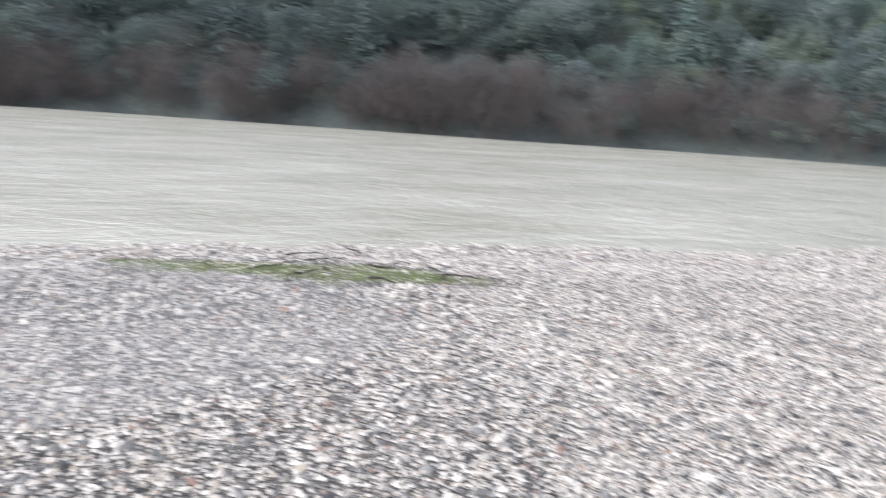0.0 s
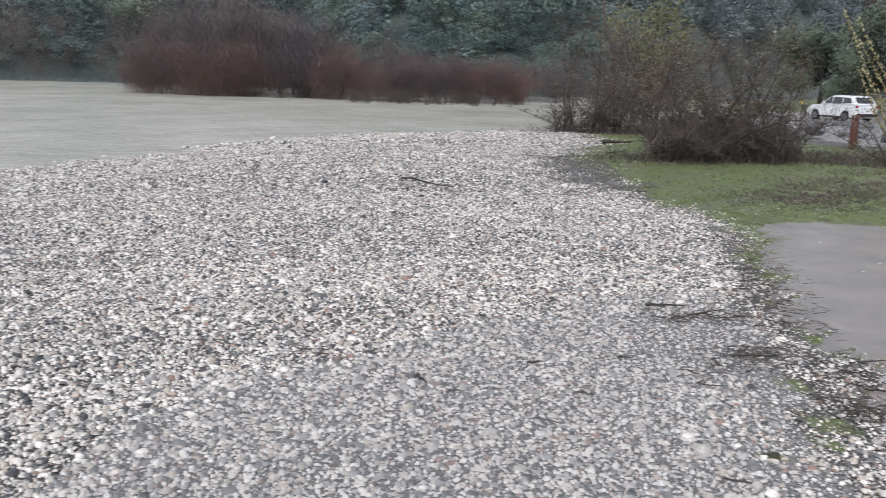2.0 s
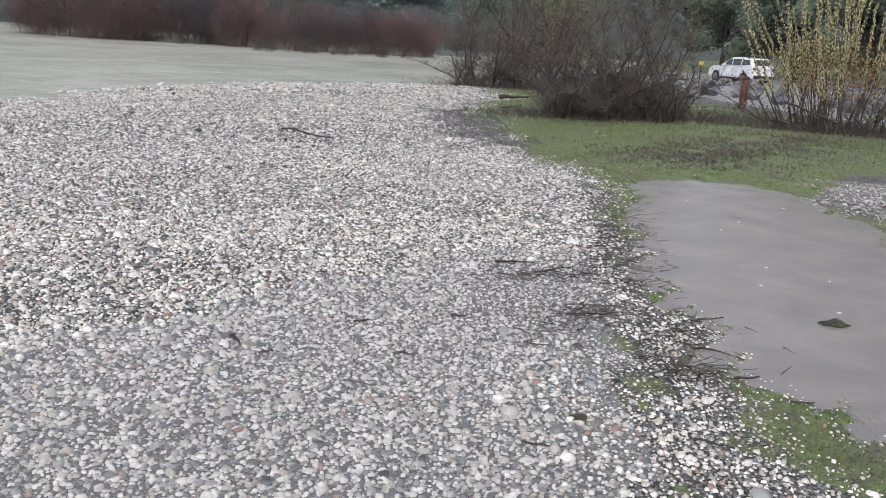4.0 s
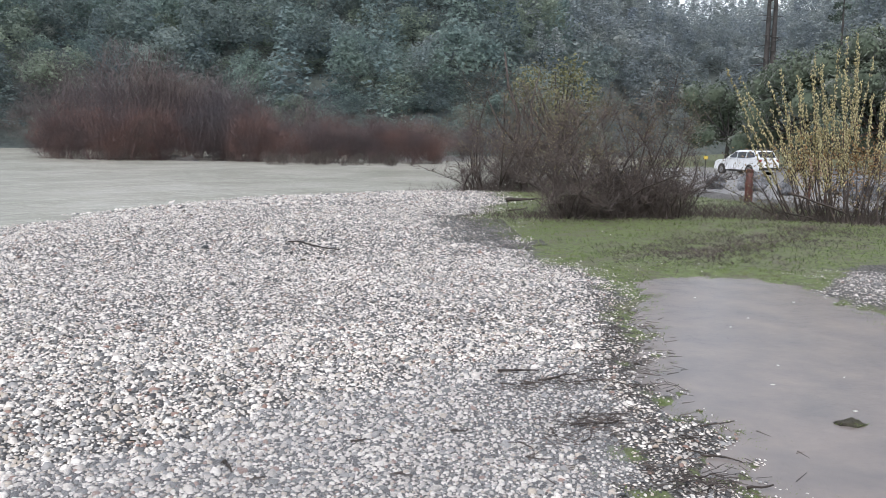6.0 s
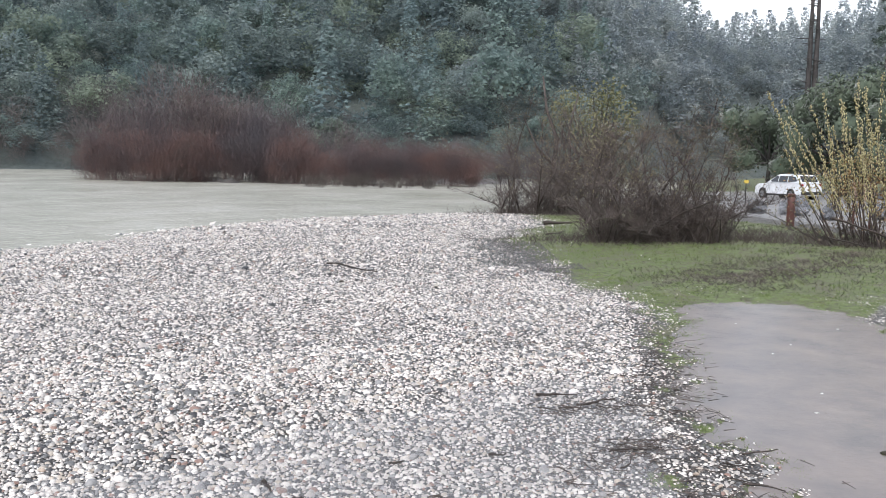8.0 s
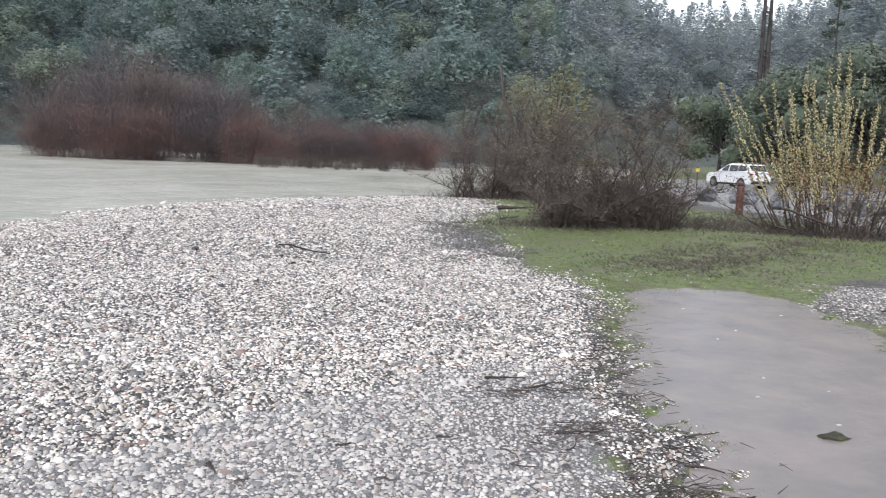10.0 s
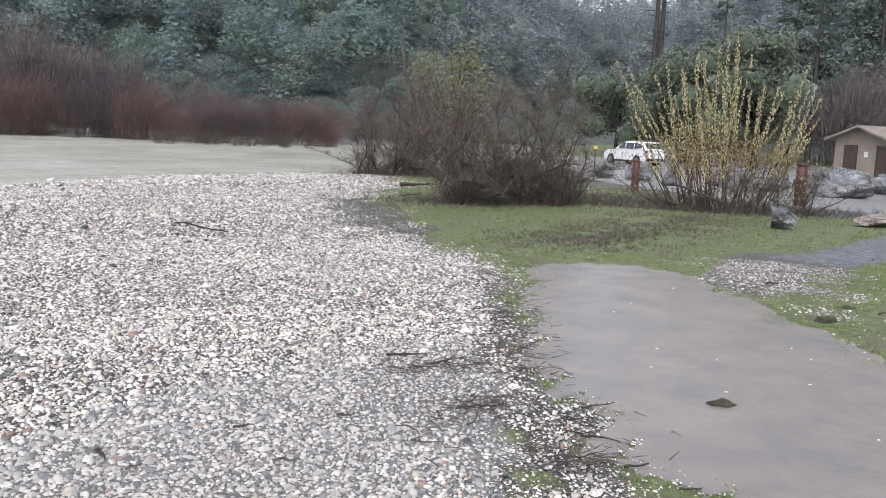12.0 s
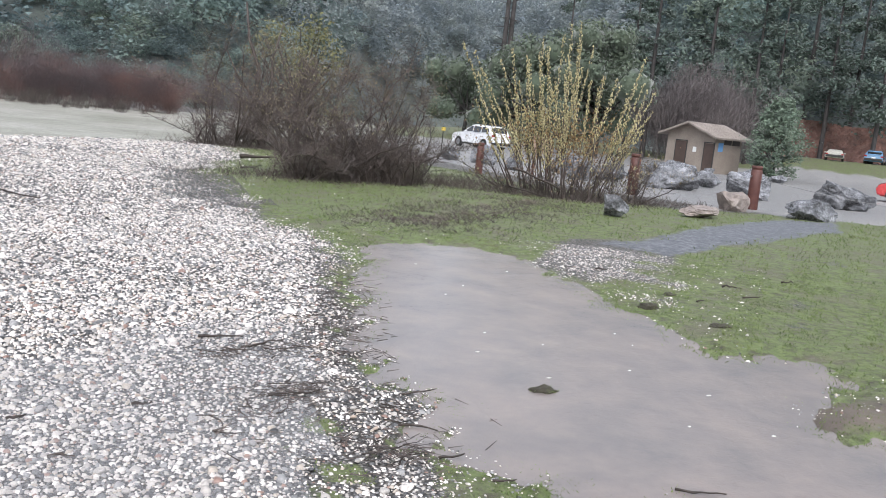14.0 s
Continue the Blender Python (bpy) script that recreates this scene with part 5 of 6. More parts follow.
for i, q in enumerate([(8.92, 15.15, 0.74, 0.55, 0.42), (14.65, 19.3, 0.92, 0.7, 0.56, 1), (12.1, 16.9, 1.05, 0.6, 0.26, 1), (18.9, 24.1, 1.9, 1.2, 1.12), (17.6, 26.2, 2.25, 1.4, 1.15), (16.15, 18.0, 1.4, 0.8, 0.60),
                       (21.6, 22.9, 2.3, 1.2, 0.85), (36.2, 43.4, 1.1, 0.7, 0.5), (17.5, 33.3, 1.3, 0.9, 0.7), (13.1, 33.2, 1.4, 0.9, 0.8), (12.9, 29.8, 0.62, 0.6, 0.64), (12.0, 34.0, 0.9, 0.7, 0.6),
                       (15.6, 31.0, 1.4, 0.9, 0.8), (19.3, 31.6, 1.2, 0.8, 0.7), (14.6, 27.3, 1.1, 0.8, 0.75), (16.1, 28.3, 1.2, 0.8, 0.7), (20.9, 29.0, 1.0, 0.7, 0.6), (33.0, 46.0, 0.9, 0.6, 0.5)]):
    boulder(*q[:5], 300 + i, len(q) > 5)


# ---- cars ----
def extruded(profile, half, mat, inset=0.0, bev=0.04):
    """A closed side profile (x, z) carried across the width; the top narrows by inset."""
    bm = bmesh.new()
    zs = [p[1] for p in profile]
    lo, hi = min(zs), max(zs)
    sides = []
    for s in (-1, 1):
        sides.append([bm.verts.new((x, s * (half - inset * (z - lo) / (hi - lo)), z)) for x, z in profile])
    bm.faces.new(sides[0])
    bm.faces.new(sides[1][::-1])
    n = len(profile)
    for i in range(n):
        bm.faces.new((sides[0][i], sides[1][i], sides[1][(i + 1) % n], sides[0][(i + 1) % n]))
    bmesh.ops.recalc_face_normals(bm, faces=bm.faces[:])
    if bev:
        bevelled(bm, bev, 2)
    return bm, mat, False


def disc(radius, depth, y, n=20):
    bm = bmesh.new()
    bmesh.ops.create_cone(bm, cap_ends=True, segments=n, radius1=radius, radius2=radius, depth=depth, matrix=Matrix.Translation((0, y, 0)) @ Matrix.Rotation(radians(90), 4, "X"))
    return bm


def car(name, label, x, y, rz, paint, length=4.7, tall=1.7, wide=1.9):
    """A car facing +x before the turn, wheels on the ground."""
    root = thing(name, label, "car", "parked cars", at=(x, y, ground_at(x, y)), rz=rz)
    a, w = length / 2, wide / 2
    belt = tall * 0.64
    part("body", extruded([(-a, 0.42), (-a + 0.03, 0.75), (-a + 0.06, belt), (a * 0.30, belt), (a * 0.88, belt * 0.90), (a * 0.99, belt * 0.72), (a, 0.42), (a * 0.93, 0.24), (-a * 0.95, 0.26)], w, paint, 0.05, 0.07), root)
    top = [(-a + 0.05, belt - 0.02), (-a + 0.18, belt + 0.08), (-a + 0.56, tall - 0.06), (-a * 0.25, tall), (a * 0.06, tall - 0.06), (a * 0.50, belt - 0.02)]
    part("cabin", extruded(top, w - 0.05, paint, 0.19, 0.06), root)
    rise = tall - belt + 0.02

    def pane(name, corners, side):
        """A thin pane lying 8 mm proud of the sloping cabin side."""
        bm = bmesh.new()
        for k, d in ((0, 0.008), (1, -0.02)):
            ring = [bm.verts.new((px, side * (w - 0.05 - 0.19 * (pz - belt + 0.02) / rise + d), pz)) for px, pz in corners]
            bm.faces.new(ring if k else ring[::-1])
        bm.verts.ensure_lookup_table()
        n = len(corners)
        for k in range(n):
            bm.faces.new((bm.verts[k], bm.verts[(k + 1) % n], bm.verts[n + (k + 1) % n], bm.verts[n + k]))
        bmesh.ops.recalc_face_normals(bm, faces=bm.faces[:])
        part(name, (bm, M_GLASS, False), root, "dark tinted side glass")

    lo, hi = belt + 0.05, tall - 0.16
    rear = boxes([((0, 0, 0), (0.012, w * 0.70, (hi - lo) * 0.58))])
    tilt = math.atan2(0.38, tall - 0.14 - belt)
    bmesh.ops.transform(rear, matrix=Matrix.Translation((-a + 0.345, 0, (lo + hi) / 2 + 0.03)) @ Matrix.Rotation(tilt, 4, "Y"), verts=rear.verts)
    part("rear_window", (rear, M_GLASS, False), root, "dark tinted rear glass")
    front = boxes([((0, 0, 0), (0.012, w * 0.72, (hi - lo) * 0.62))])
    tilt = -math.atan2(a * 0.44, tall - 0.04 - belt)
    bmesh.ops.transform(front, matrix=Matrix.Translation((a * 0.285, 0, (lo + hi) / 2 + 0.02)) @ Matrix.Rotation(tilt, 4, "Y"), verts=front.verts)
    part("windscreen", (front, M_GLASS, False), root, "dark windscreen")
    for s in (-1, 1):
        pane("rear_side_window", [(-a + 0.46, lo + 0.08), (-a * 0.42, lo), (-a * 0.42, hi), (-a + 0.74, hi - 0.03)], s)
        pane("door_window", [(-a * 0.39, lo), (-a * 0.03, lo), (-a * 0.03, hi), (-a * 0.39, hi)], s)
        pane("front_side_window", [(a * 0.0, lo), (a * 0.36, lo), (a * 0.09, hi), (a * 0.0, hi)], s)
        part("roof_rail", (bevelled(boxes([((-a * 0.38, s * (w - 0.27), tall + 0.02), (a * 0.45, 0.018, 0.018))]), 0.008), M_BLACK, False), root)
        part("tail_light", (bevelled(boxes([((-a + 0.05, s * (w - 0.14), belt * 0.90), (0.05, 0.12, 0.06))]), 0.02), M_LAMP, False), root, "red tail light")
        part("mirror", (bevelled(boxes([((a * 0.26, s * (w + 0.06), belt + 0.06), (0.06, 0.09, 0.06))]), 0.02), paint, False), root)
        part("sill", (bevelled(boxes([((0, s * (w - 0.01), 0.30), (a * 0.58, 0.02, 0.06))]), 0.01), M_BLACK, False), root, "black sill trim")
        for k in (-0.60, 0.62):
            wheel = part("wheel", (disc(0.35, 0.22, 0), M_TYRE, False), root, "black tyre on an alloy rim")
            wheel.location = (k * a, s * (w - 0.09), 0.35)
            part("rim", (disc(0.22, 0.03, s * 0.112), M_RIM, False), wheel, "silver alloy rim")
            part("wheel_arch", (disc(0.385, 0.02, 0), M_BLACK, False), root).location = (k * a, s * (w - 0.015), 0.37)
    part("rear_bumper", (bevelled(boxes([((-a - 0.02, 0, 0.46), (0.06, w * 0.93, 0.10))]), 0.03), M_BLACK, False), root, "black rear bumper")
    part("plate", (boxes([((-a - 0.005, 0, belt * 0.74), (0.02, 0.16, 0.06))]), M_PAPER, False), root, "pale number plate")


car("sport_utility_car", "white sport utility car parked on the wet lot", 23.75, 61.6, 109.9, M_WHITE, 4.7, 1.76)
car("hatchback_car", "red hatchback parked at the lot's far side", 33.4, 30.3, 135.0, M_RED, 4.2, 1.42)
car("sedan_car", "cream car parked on the field beyond the lot", 61.3, 66.6, 47.0, M_CREAM, 3.6, 1.05, 1.6)
car("pickup_car", "blue car parked on the field beyond the lot", 64.6, 65.0, 40.0, M_BLUE, 3.8, 1.3, 1.65)


# ---- restroom ----
def restroom(x, y, rz):
    L, W, eave, ridge = 3.0, 4.0, 2.66, 3.40
    root = thing("restroom_building", "small tan restroom with a gabled roof and brown doors", "building", at=(x, y, ground_at(x, y) - 0.05), rz=rz)
    bm = bmesh.new()
    prof = [(0, 0), (W, 0), (W, eave), (W / 2, ridge - 0.06), (0, eave)]
    ends = [[bm.verts.new((xx, p, z)) for p, z in prof] for xx in (0, L)]
    bm.faces.new(ends[0][::-1])
    bm.faces.new(ends[1])
    for i in range(5):
        bm.faces.new((ends[0][i], ends[1][i], ends[1][(i + 1) % 5], ends[0][(i + 1) % 5]))
    bmesh.ops.recalc_face_normals(bm, faces=bm.faces[:])
    part("wall", (bm, M_WALL, False), root)
    for s in (0, 1):
        bm = bmesh.new()
        slope = (ridge - eave) / (W / 2)
        y0, y1 = (-0.45, W / 2) if s == 0 else (W + 0.45, W / 2)
        z0, z1 = eave - 0.45 * slope, ridge
        xs, lifts = [], []
        for k in range(19):
            x0 = -0.55 + k * (L + 1.1) / 18
            xs += [x0 - 0.05, x0 - 0.02, x0 + 0.02, x0 + 0.05]
            lifts += [0.0, 0.035, 0.035, 0.0]
        rows = [[bm.verts.new((a, yy, zz + (lf if top else -0.12))) for a, lf in zip(xs, lifts)] for yy, zz, top in ((y0, z0, 1), (y1, z1, 1), (y1, z1, 0), (y0, z0, 0))]
        for q in range(4):
            for k in range(len(xs) - 1):
                bm.faces.new((rows[q][k], rows[q][k + 1], rows[(q + 1) % 4][k + 1], rows[(q + 1) % 4][k]))
        for k in (0, -1):
            bm.faces.new([rows[q][k] for q in range(4)])
        bmesh.ops.recalc_face_normals(bm, faces=bm.faces[:])
        part("roof", (bm, M_ROOF, False), root, "weathered tan ribbed roof")
    for y0, hw in ((2.75, 0.45), (0.42, 0.38)):
        door = part("door", (bevelled(boxes([((-0.02, y0, 1.03), (0.025, hw, 1.02))]), 0.008), M_DOOR, False), root, "dark brown door")
        for s in (-1, 1):
            part("door_jamb", (boxes([((-0.015, y0 + s * (hw + 0.025), 1.05), (0.03, 0.025, 1.05))]), M_BLACK, False), door)
        part("door_head", (boxes([((-0.015, y0, 2.1), (0.03, hw + 0.05, 0.03))]), M_BLACK, False), door)
    part("notice", (boxes([((-0.015, 1.6, 1.55), (0.012, 0.14, 0.18))]), M_PAPER, False), root, "white notice on the gable")
    part("sign", (boxes([((0.65, -0.015, 1.85), (0.26, 0.012, 0.30))]), M_SIGNBLUE, False), root, "blue sign on the wall")
    for x0 in (1.0, 1.95):
        vent = part("vent", (boxes([((x0 + 0.4, -0.012, 2.2), (0.40, 0.015, 0.16))]), M_BLACK, False), root, "dark louvred vent")
        for k in range(4):
            part("slat", (boxes([((x0 + 0.4, -0.035, 2.09 + k * 0.075), (0.38, 0.012, 0.012))]), M_DOOR, False), vent)


restroom(36.35, 50.45, 18.6)


def info_board(x, y, rz):
    root = thing("information_board", "weathered tan information board on two short legs", "sign", at=(x, y, ground_at(x, y)), rz=rz)
    for s in (-0.22, 0.22):
        part("leg", (bevelled(boxes([((s, 0, 0.45), (0.035, 0.035, 0.5))]), 0.01), M_POST, False), root)
    panel = part("panel", (bevelled(boxes([((0, -0.04, 1.1), (0.30, 0.025, 0.27))]), 0.01), M_SIGNTAN, False), root)
    for k in range(4):
        part("text_bar", (boxes([((0, -0.068, 1.25 - k * 0.09), (0.2, 0.003, 0.015))]), M_DOOR, False), panel)


info_board(11.85, 25.1, -25)


def trail_sign(x, y):
    root = thing("marker_sign", "small yellow marker sign on a thin post", "sign", at=(x, y, ground_at(x, y)))
    part("post", mesh_np("post", *segments([(0, 0, -0.1)], [(0, 0, 1.35)], [0.025], [0.025], 6), M_BLACK), root)
    part("plate", (bevelled(boxes([((0, -0.035, 1.2), (0.11, 0.008, 0.085))]), 0.006), M_YELLOW, False), root)


trail_sign(14.6, 43.2)


# red cut bank beyond the field
def clay_bank():
    a = np.radians(np.arange(38.5, 66, 0.35))
    t = np.linspace(0, 1, 12)
    A, T = np.meshgrid(a, t)
    r = 96.5 + 3.2 * T + 0.9 * wavy(A * 90, T * 3, 0.5) + 0.4 * wavy(A * 90, T * 3, 1.9, 2.0)
    z = 1.0 + (4.2 + 0.7 * wavy(A * 60, 0 * T, 0.35)) * T
    n, m = A.shape
    i = np.arange(n - 1)[:, None] * m + np.arange(m - 1)[None]
    f = np.stack([i, i + 1, i + m + 1, i + m], -1).reshape(-1, 4)
    me = mesh_np("clay_bank", np.stack([r * np.sin(A), r * np.cos(A), z], -1).reshape(-1, 3), f, M_CLAY, True)
    tagged(new("clay_bank", me), "bare red clay cut bank below the trees", "bank", "", "structure")


clay_bank()


# ---- driftwood and litter ----
def stick(rng, x, y, length, radius, heading, label="dark wet driftwood stick lying on the gravel", lift=0.012, rise=0.0):
    n = 6
    d = np.array([math.cos(heading), math.sin(heading), 0.0])
    pts = [np.array([-d[0] * length / 2, -d[1] * length / 2, rise])]
    for i in range(n):
        d = d + np.array([rng.normal(0, 0.22), rng.normal(0, 0.22), 0])
        d /= np.linalg.norm(d)
        q = pts[-1] + d * length / n
        q[2] = abs(rng.normal(0, radius * 0.6)) + rise * (1 - (i + 1) / n)
        pts.append(q)
    r = np.linspace(1.0, 0.45, n + 1) * radius * rng.uniform(0.8, 1.15, n + 1)
    me = mesh_np("driftwood_stick", *tube(pts, r, 7), M_STICK, True)
    thing("driftwood_stick", label, "stick", "driftwood sticks", at=(x, y, ground_at(x, y) + lift + radius), me=me)


def build_sticks():
    rng = np.random.default_rng(77)
    for x, y, length, radius, heading in ((-0.95, 4.42, 0.26, 0.020, -0.8), (-0.78, 4.25, 0.12, 0.018, 0.3), (-1.82, 2.74, 0.24, 0.022, -0.6), (0.29, 4.97, 0.17, 0.018, -0.2), (-0.05, 4.29, 0.2, 0.017, -0.3), (-0.26, 3.95, 0.28, 0.011, 0.1), (-0.3, 4.8, 0.15, 0.015, 0.2),
                                          (1.9, 5.14, 0.55, 0.013, -0.15), (1.73, 4.66, 0.5, 0.014, -0.2), (-1.3, 14.3, 1.5, 0.028, -0.05), (2.15, 4.42, 0.5, 0.014, 0.0), (2.45, 4.15, 0.22, 0.011, -0.2), (2.95, 3.68, 0.42, 0.012, -0.5),
                                          (0.8, 6.3, 0.5, 0.018, -0.1), (1.1, 6.1, 0.6, 0.016, 0.1), (0.55, 3.3, 0.3, 0.010, 0.05), (1.3, 3.34, 0.28, 0.012, 0.05), (1.96, 3.87, 0.2, 0.012, -0.3), (1.8, 4.18, 0.24, 0.014, -0.2), (7.88, 8.97, 0.3, 0.02, 0.1), (6.76, 8.63, 0.3, 0.025, 0.0), (5.9, 7.9, 0.3, 0.016, 0.2), (6.7, 8.1, 0.4, 0.018, -0.3), (5.6, 9.6, 0.25, 0.02, 0.0)):
        stick(rng, x, y, length * (0.62 if length < 1 else 1), radius * 0.62, heading)
    # washed-up sticks beside the puddle, heap by heap
    for cx, cy, sx, sy, count, longest, turn in ((1.02, 6.0, 0.22, 0.07, 11, 0.34, -0.25), (1.48, 5.95, 0.14, 0.10, 8, 0.18, -0.6), (1.15, 5.15, 0.16, 0.13, 15, 0.22, 0.1), (0.78, 4.7, 0.14, 0.16, 7, 0.32, -0.7), (1.6, 4.78, 0.13, 0.10, 6, 0.28, -0.3),
                                                 (1.45, 4.25, 0.13, 0.12, 14, 0.20, 0.5), (1.6, 6.75, 0.10, 0.22, 10, 0.15, -0.5), (1.76, 7.5, 0.09, 0.25, 8, 0.14, -0.4), (2.0, 8.5, 0.10, 0.4, 4, 0.14, -0.3)):
        for _ in range(count):
            stick(rng, cx + rng.normal(0, sx), cy + rng.normal(0, sy), longest * rng.uniform(0.35, 1.0), rng.uniform(0.0028, 0.0062), turn + rng.normal(0, 0.6), lift=rng.uniform(0.010, 0.03))
    # dark sticks in the turf upstream
    for _ in range(10):
        stick(rng, -9.5 + rng.normal(0, 0.9), 4.6 + rng.normal(0, 0.55), rng.uniform(0.3, 0.9), rng.uniform(0.008, 0.018), rng.uniform(0, 3.1), "dark wet driftwood stick caught in the turf", 0.03)
    # fallen branches by the bushes
    stick(rng, 8.9, 18.2, 1.7, 0.03, -0.35, "dark fallen branch leaning below the catkin willow", 0.06, 0.55)
    stick(rng, 8.1, 17.8, 0.9, 0.02, 0.4, "dark fallen branch leaning below the catkin willow", 0.03, 0.2)
    stick(rng, 3.0, 24.2, 0.8, 0.06, 0.1, "short dark driftwood log on the turf", 0.04)
    stick(rng, 2.8, 20.6, 1.2, 0.02, 0.4, "thin dark fallen branch beside the willow bush", 0.05)
    # fine litter among the sticks
    p0, p1, r0, r1 = [], [], [], []
    heaps = ((1.02, 5.98, 0.20, 0.10, 220), (1.55, 5.98, 0.16, 0.10, 160), (1.16, 5.15, 0.14, 0.12, 460), (0.8, 4.7, 0.14, 0.16, 120), (1.45, 4.22, 0.11, 0.11, 420), (1.7, 6.7, 0.13, 0.25, 420), (1.88, 7.5, 0.12, 0.3, 360), (2.1, 8.4, 0.10, 0.45, 220), (1.3, 4.7, 0.3, 0.4, 160))
    for cx, cy, sx, sy in [h[:4] for h in heaps for _ in range(h[4] * 3 // 10)]:
        x, y = cx + rng.normal(0, sx * 1.35), cy + rng.normal(0, sy * 1.35)
        a = rng.normal(0, 0.9)
        L = rng.uniform(0.03, 0.12)
        z = max(ground_fast(x, y), FILM_Z - 0.03) + rng.uniform(0.012, 0.045)
        d = np.array([math.cos(a), math.sin(a), rng.normal(0, 0.25)]) * L
        p0.append((x, y, z)), p1.append((x + d[0], y + d[1], z + d[2])), r0.append(rng.uniform(0.0022, 0.0052)), r1.append(0.0018)
    tagged(new("twig_litter", mesh_np("twig_litter", *segments(p0, p1, r0, r1, 3), M_DEAD)), "dark brown twig litter washed up beside the puddle", "litter", "", "stuff")


def grid_heights(x0, x1, y0, y1, step):
    xs, ys = np.arange(x0, x1, step), np.arange(y0, y1, step)
    X, Y = np.meshgrid(xs, ys)
    return x0, y0, step, lie(X, Y)


HX, HY, HS, HZ = grid_heights(-2, 14, 1, 27, 0.1)


def ground_fast(x, y):
    return float(HZ[int((y - HY) / HS), int((x - HX) / HS)])


build_sticks()


def brush_heap():
    """Low dead weeds and brush on the turf in front of the bushes."""
    rng = np.random.default_rng(88)
    p0, p1, r0, r1 = [], [], [], []
    for _ in range(5200):
        u = rng.uniform()
        x = np.interp(u, [0, 0.5, 1], [3.9, 5.5, 8.2]) + rng.normal(0, 0.75)
        y = np.interp(u, [0, 0.5, 1], [12.9, 14.3, 17.2]) + rng.normal(0, 0.8)
        if wavy(np.array(x), np.array(y), 1.7, 2.0) < -0.35 or not (2.6 < x < 11) or not 10.9 < y < 20:
            continue
        a = rng.uniform(0, 6.283)
        L = rng.uniform(0.02, 0.08)
        z = ground_fast(x, y)
        p0.append((x, y, z)), p1.append((x + math.cos(a) * L, y + math.sin(a) * L, z + rng.uniform(0.005, 0.06))), r0.append(0.005), r1.append(0.002)
    # brown stalks round the bushes' feet
    for cx, cy, sx, sy, n, tall in ((5.0, 19.6, 1.7, 0.5, 1900, 0.4), (3.4, 30.0, 1.4, 0.6, 800, 0.6), (10.6, 19.1, 1.5, 0.5, 1500, 0.35), (8.3, 21.5, 1.2, 1.0, 700, 0.4)):
        for _ in range(n):
            x, y = cx + rng.normal(0, sx), cy + rng.normal(0, sy)
            z = ground_fast(x, y) if -2 < x < 13.9 and 1 < y < 26.9 else ground_z1(x, y)
            a = rng.uniform(0, 6.283)
            L = tall * rng.uniform(0.2, 1.0)
            p0.append((x, y, z)), p1.append((x + math.cos(a) * L * 0.6, y + math.sin(a) * L * 0.6, z + L * rng.uniform(0.3, 0.9))), r0.append(0.007), r1.append(0.002)
    tagged(new("dead_brush", mesh_np("dead_brush", *segments(p0, p1, r0, r1, 3), M_DEAD)), "dead brown weeds and brush on the turf below the bushes", "weeds", "", "stuff")


ZX, ZY, ZS, ZG = grid_heights(-4, 14, 24, 36, 0.3)


def ground_z1(x, y):
    return float(ZG[min(max(int((y - ZY) / ZS), 0), ZG.shape[0] - 1), min(max(int((x - ZX) / ZS), 0), ZG.shape[1] - 1)])


brush_heap()


def clod(x, y, w, h, seed, label):
    rng = np.random.default_rng(seed)
    bm = bmesh.new()
    bmesh.ops.create_icosphere(bm, subdivisions=3, radius=1.0)
    for v in bm.verts:
        p = Vector(v.co)
        k = 1 + 0.30 * noise.noise(p * 1.8 + Vector((seed, 0, 0))) + 0.45 * noise.noise(p * 4.5 + Vector((0, seed, 0)))
        v.co = Vector((p.x * w * k, p.y * w * 0.6 * k, max(p.z, -0.4) * h * k))
    root = thing("mossy_clod", label, "clod", "mossy clods", at=(x, y, max(ground_at(x, y), PUDDLE_Z - 0.01)))
    part("mud", (bm, M_SOIL, True), root)
    n = 90
    a, q = rng.uniform(0, 6.283, n), np.sqrt(rng.uniform(0, 1, n)) * w
    x0, y0 = q * np.cos(a), q * 0.6 * np.sin(a)
    z0 = h * 0.7 * (1 - (q / w) ** 2)
    p0 = np.stack([x0, y0, z0 - 0.01], -1)
    p1 = p0 + np.stack([rng.normal(0, 0.02, n), rng.normal(0, 0.02, n), rng.uniform(0.008, 0.024, n)], -1)
    part("moss", mesh_np("moss", *segments(p0, p1, np.full(n, 0.004), np.full(n, 0.0015), 3), M_GRASS), root, "short green moss")


for i, (x, y, w, h) in enumerate([(2.82, 5.27, 0.10, 0.045), (5.12, 7.7, 0.11, 0.05), (0.75, 3.55, 0.05, 0.03), (5.75, 8.3, 0.08, 0.03), (5.4, 6.9, 0.12, 0.03)]):
    clod(x, y, w, h, i + 1, "small mossy clod of mud standing in the puddle" if i == 0 else "small mossy clod of mud on the wet ground")


def single_stone(x, y, w, mat, label, seed):
    rng = np.random.default_rng(seed)
    v, f = rock_template(rng, 3)
    me = mesh_np("cobble", v * [w, w * 0.75, w * 0.55], f, mat, True)
    thing("cobble", label, "stone", "single cobbles", at=(x, y, ground_at(x, y) + w * 0.3), rz=rng.uniform(0, 180), me=me)


M_RUST = surface("rust_stone", [(0.3, (0.20, 0.085, 0.07)), (0.7, (0.30, 0.15, 0.125))], 14.0, 0.5, fine=70.0, bump=0.3, dist=0.005)
M_DARKSTONE = surface("dark_stone", [(0.3, (0.045, 0.048, 0.055)), (0.7, (0.09, 0.092, 0.10))], 14.0, 0.4, fine=70.0, bump=0.3, dist=0.005)
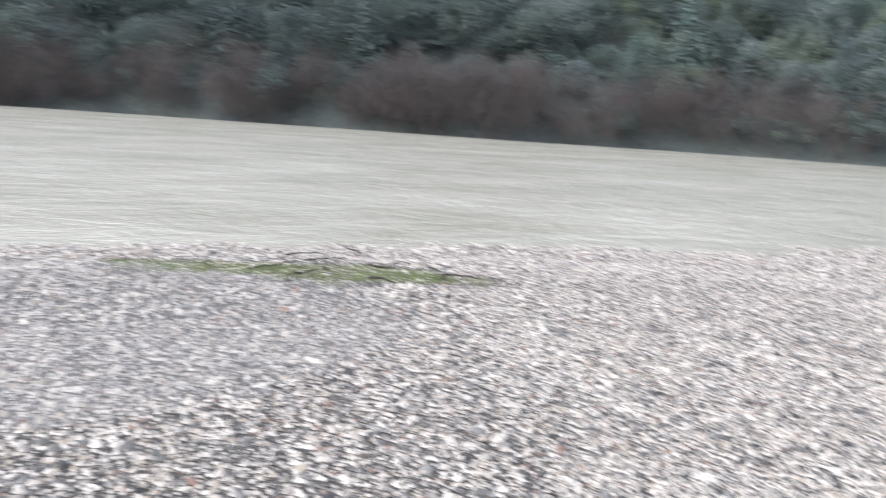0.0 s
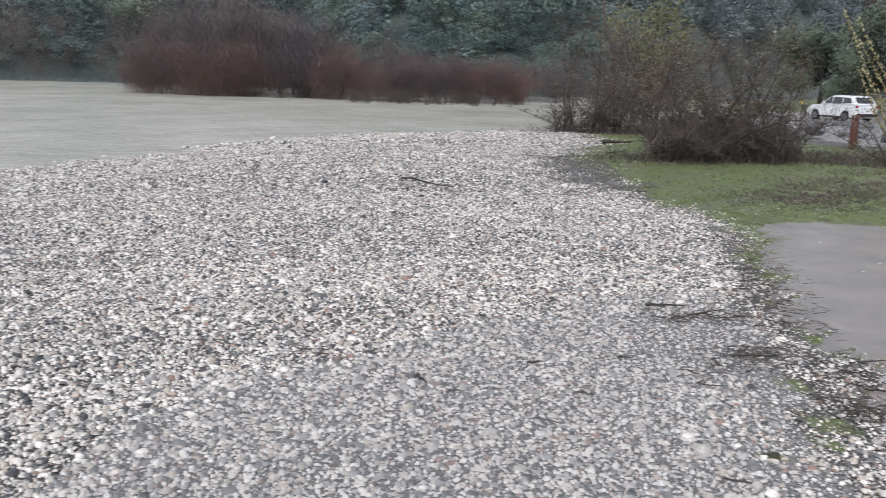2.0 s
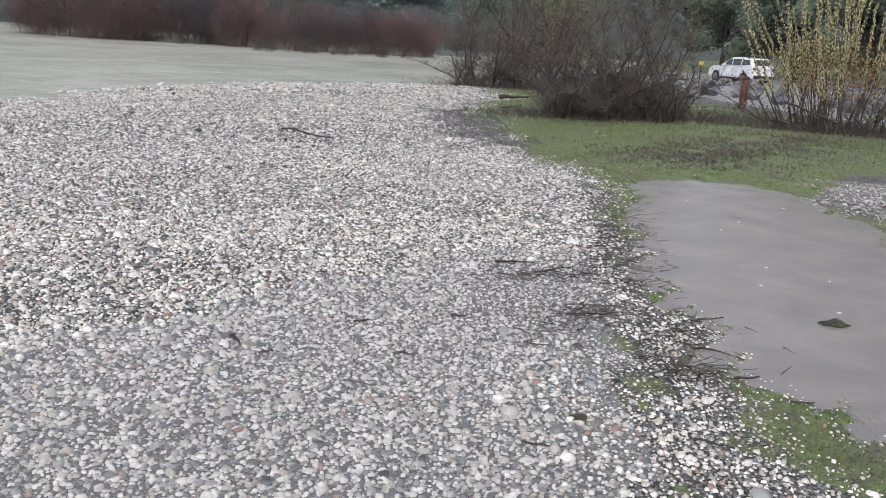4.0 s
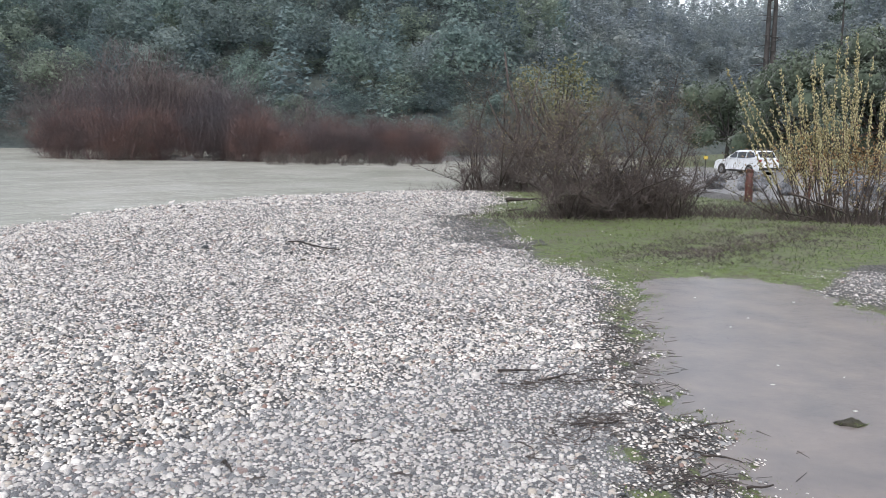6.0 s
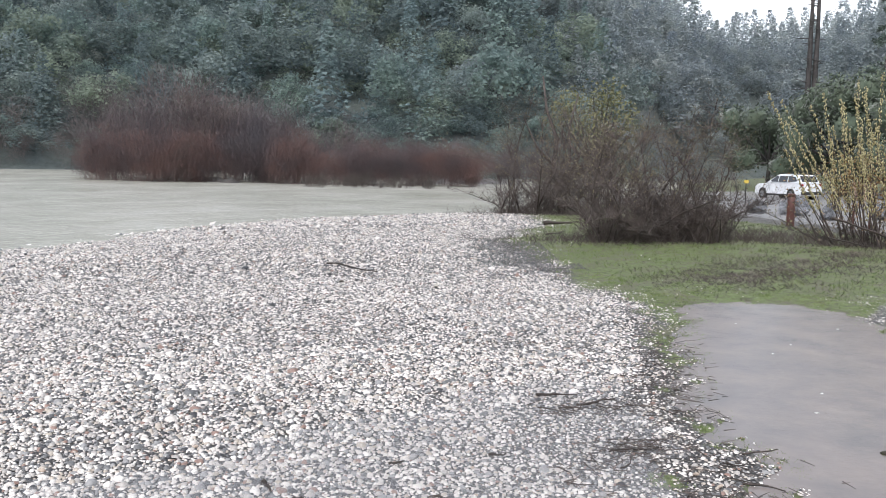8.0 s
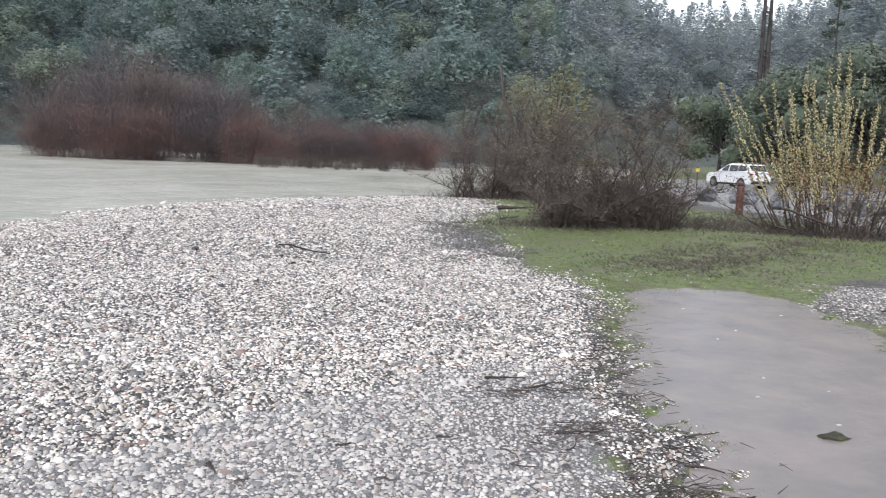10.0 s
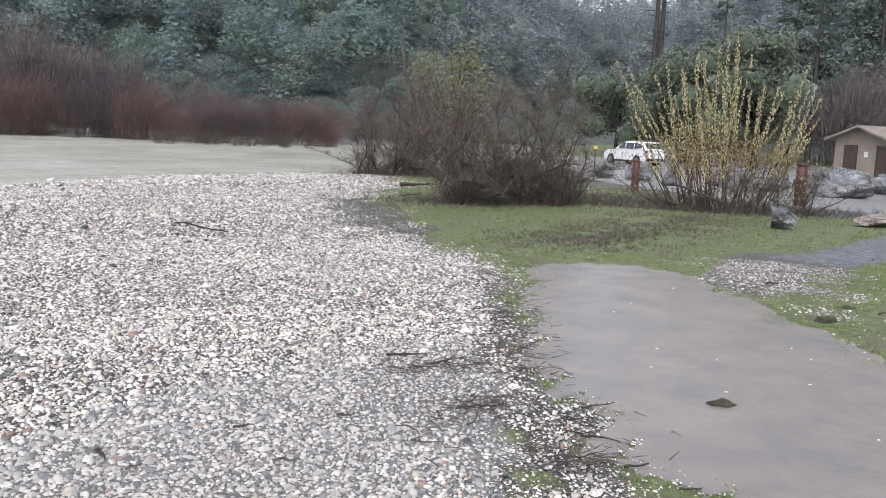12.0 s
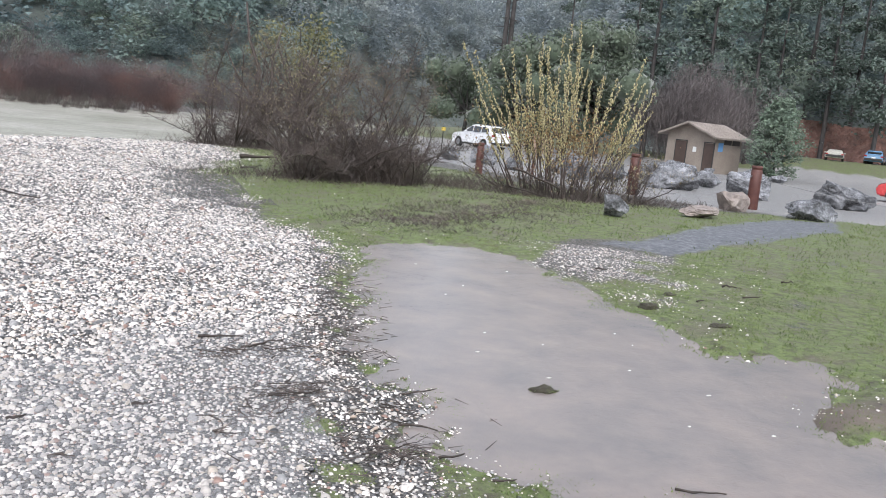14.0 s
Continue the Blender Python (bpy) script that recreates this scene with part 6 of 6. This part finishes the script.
M_PALESTONE = surface("pale_stone", [(0.3, (0.60, 0.58, 0.54)), (0.7, (0.72, 0.70, 0.66))], 14.0, 0.45, fine=70.0, bump=0.3, dist=0.005)
single_stone(-0.75, 3.35, 0.03, M_RUST, "rust-red rounded cobble in the shallow water", 1)
single_stone(0.03, 3.13, 0.03, M_DARKSTONE, "dark slate-grey cobble on the gravel", 2)
single_stone(-0.13, 2.98, 0.033, M_DARKSTONE, "dark slate-grey cobble on the gravel", 3)
single_stone(-0.23, 3.02, 0.032, M_PALESTONE, "smooth white cobble on the gravel", 4)
single_stone(-3.2, 13.4, 0.075, M_DARKSTONE, "dark slate-grey cobble on the gravel", 5)
single_stone(-0.32, 3.75, 0.03, M_PALESTONE, "smooth white cobble in the shallow water", 6)


def foam_flecks():
    """Small white flecks of foam floating on the puddle."""
    rng = np.random.default_rng(91)
    v, f = rock_template(rng, 1)
    out = []
    for _ in range(14):
        x, y = rng.uniform(1.9, 4.5), rng.uniform(4.0, 9.8)
        if poly_distance(np.array([x]), np.array([y]), PUDDLE)[0] < 0.15:
            continue
        s = rng.uniform(0.006, 0.015)
        out.append((v * [s * rng.uniform(1, 2), s, 0.003] + [x, y, PUDDLE_Z + 0.001], f))
    tagged(new("foam_flecks", mesh_np("foam_flecks", *stack(out), M_PALESTONE, True)), "small white foam flecks floating on the muddy puddle", "foam", "", "stuff")


foam_flecks()


def pick_pebbles():
    """Single larger pebbles lying loose on the near gravel."""
    rng = np.random.default_rng(123)
    shapes = []
    for k in range(10):
        v, f = rock_template(rng, 2)
        shapes.append(mesh_np("pebble", v * [1.0, rng.uniform(0.68, 0.9), rng.uniform(0.4, 0.6)], f, M_PEBBLE, True))
    made = 0
    while made < 300:
        r, a = rng.uniform(2.5, 5.6), radians(rng.uniform(-46, 26))
        x, y = r * math.sin(a), r * math.cos(a)
        if zones(np.array([x]), np.array([y]))[0][0] > 0.6 or poly_distance(np.array([x]), np.array([y]), PUDDLE)[0] > -0.05:
            continue
        w = 0.0150 * math.exp(rng.normal(0, 0.25))
        ob = part("pebble", shapes[rng.integers(0, 10)], ground)
        ob.matrix_basis = pose(x, y, ground_at(x, y) + w * 0.55, rng.normal(0, 12), rng.normal(0, 12), rng.uniform(0, 360)) @ Matrix.Scale(w, 4)
        made += 1


M_PEBBLE = surface("loose_pebble", [(0.0, (0.44, 0.41, 0.38)), (0.3, (0.66, 0.61, 0.56)), (0.55, (0.30, 0.29, 0.285)), (0.7, (0.46, 0.37, 0.30)), (0.85, (0.09, 0.09, 0.095))], 1.0, 0.42, fine=3.0, bump=0.2, bump_scale=2.0, dist=0.05, step="CONSTANT", choose=True)
pick_pebbles()
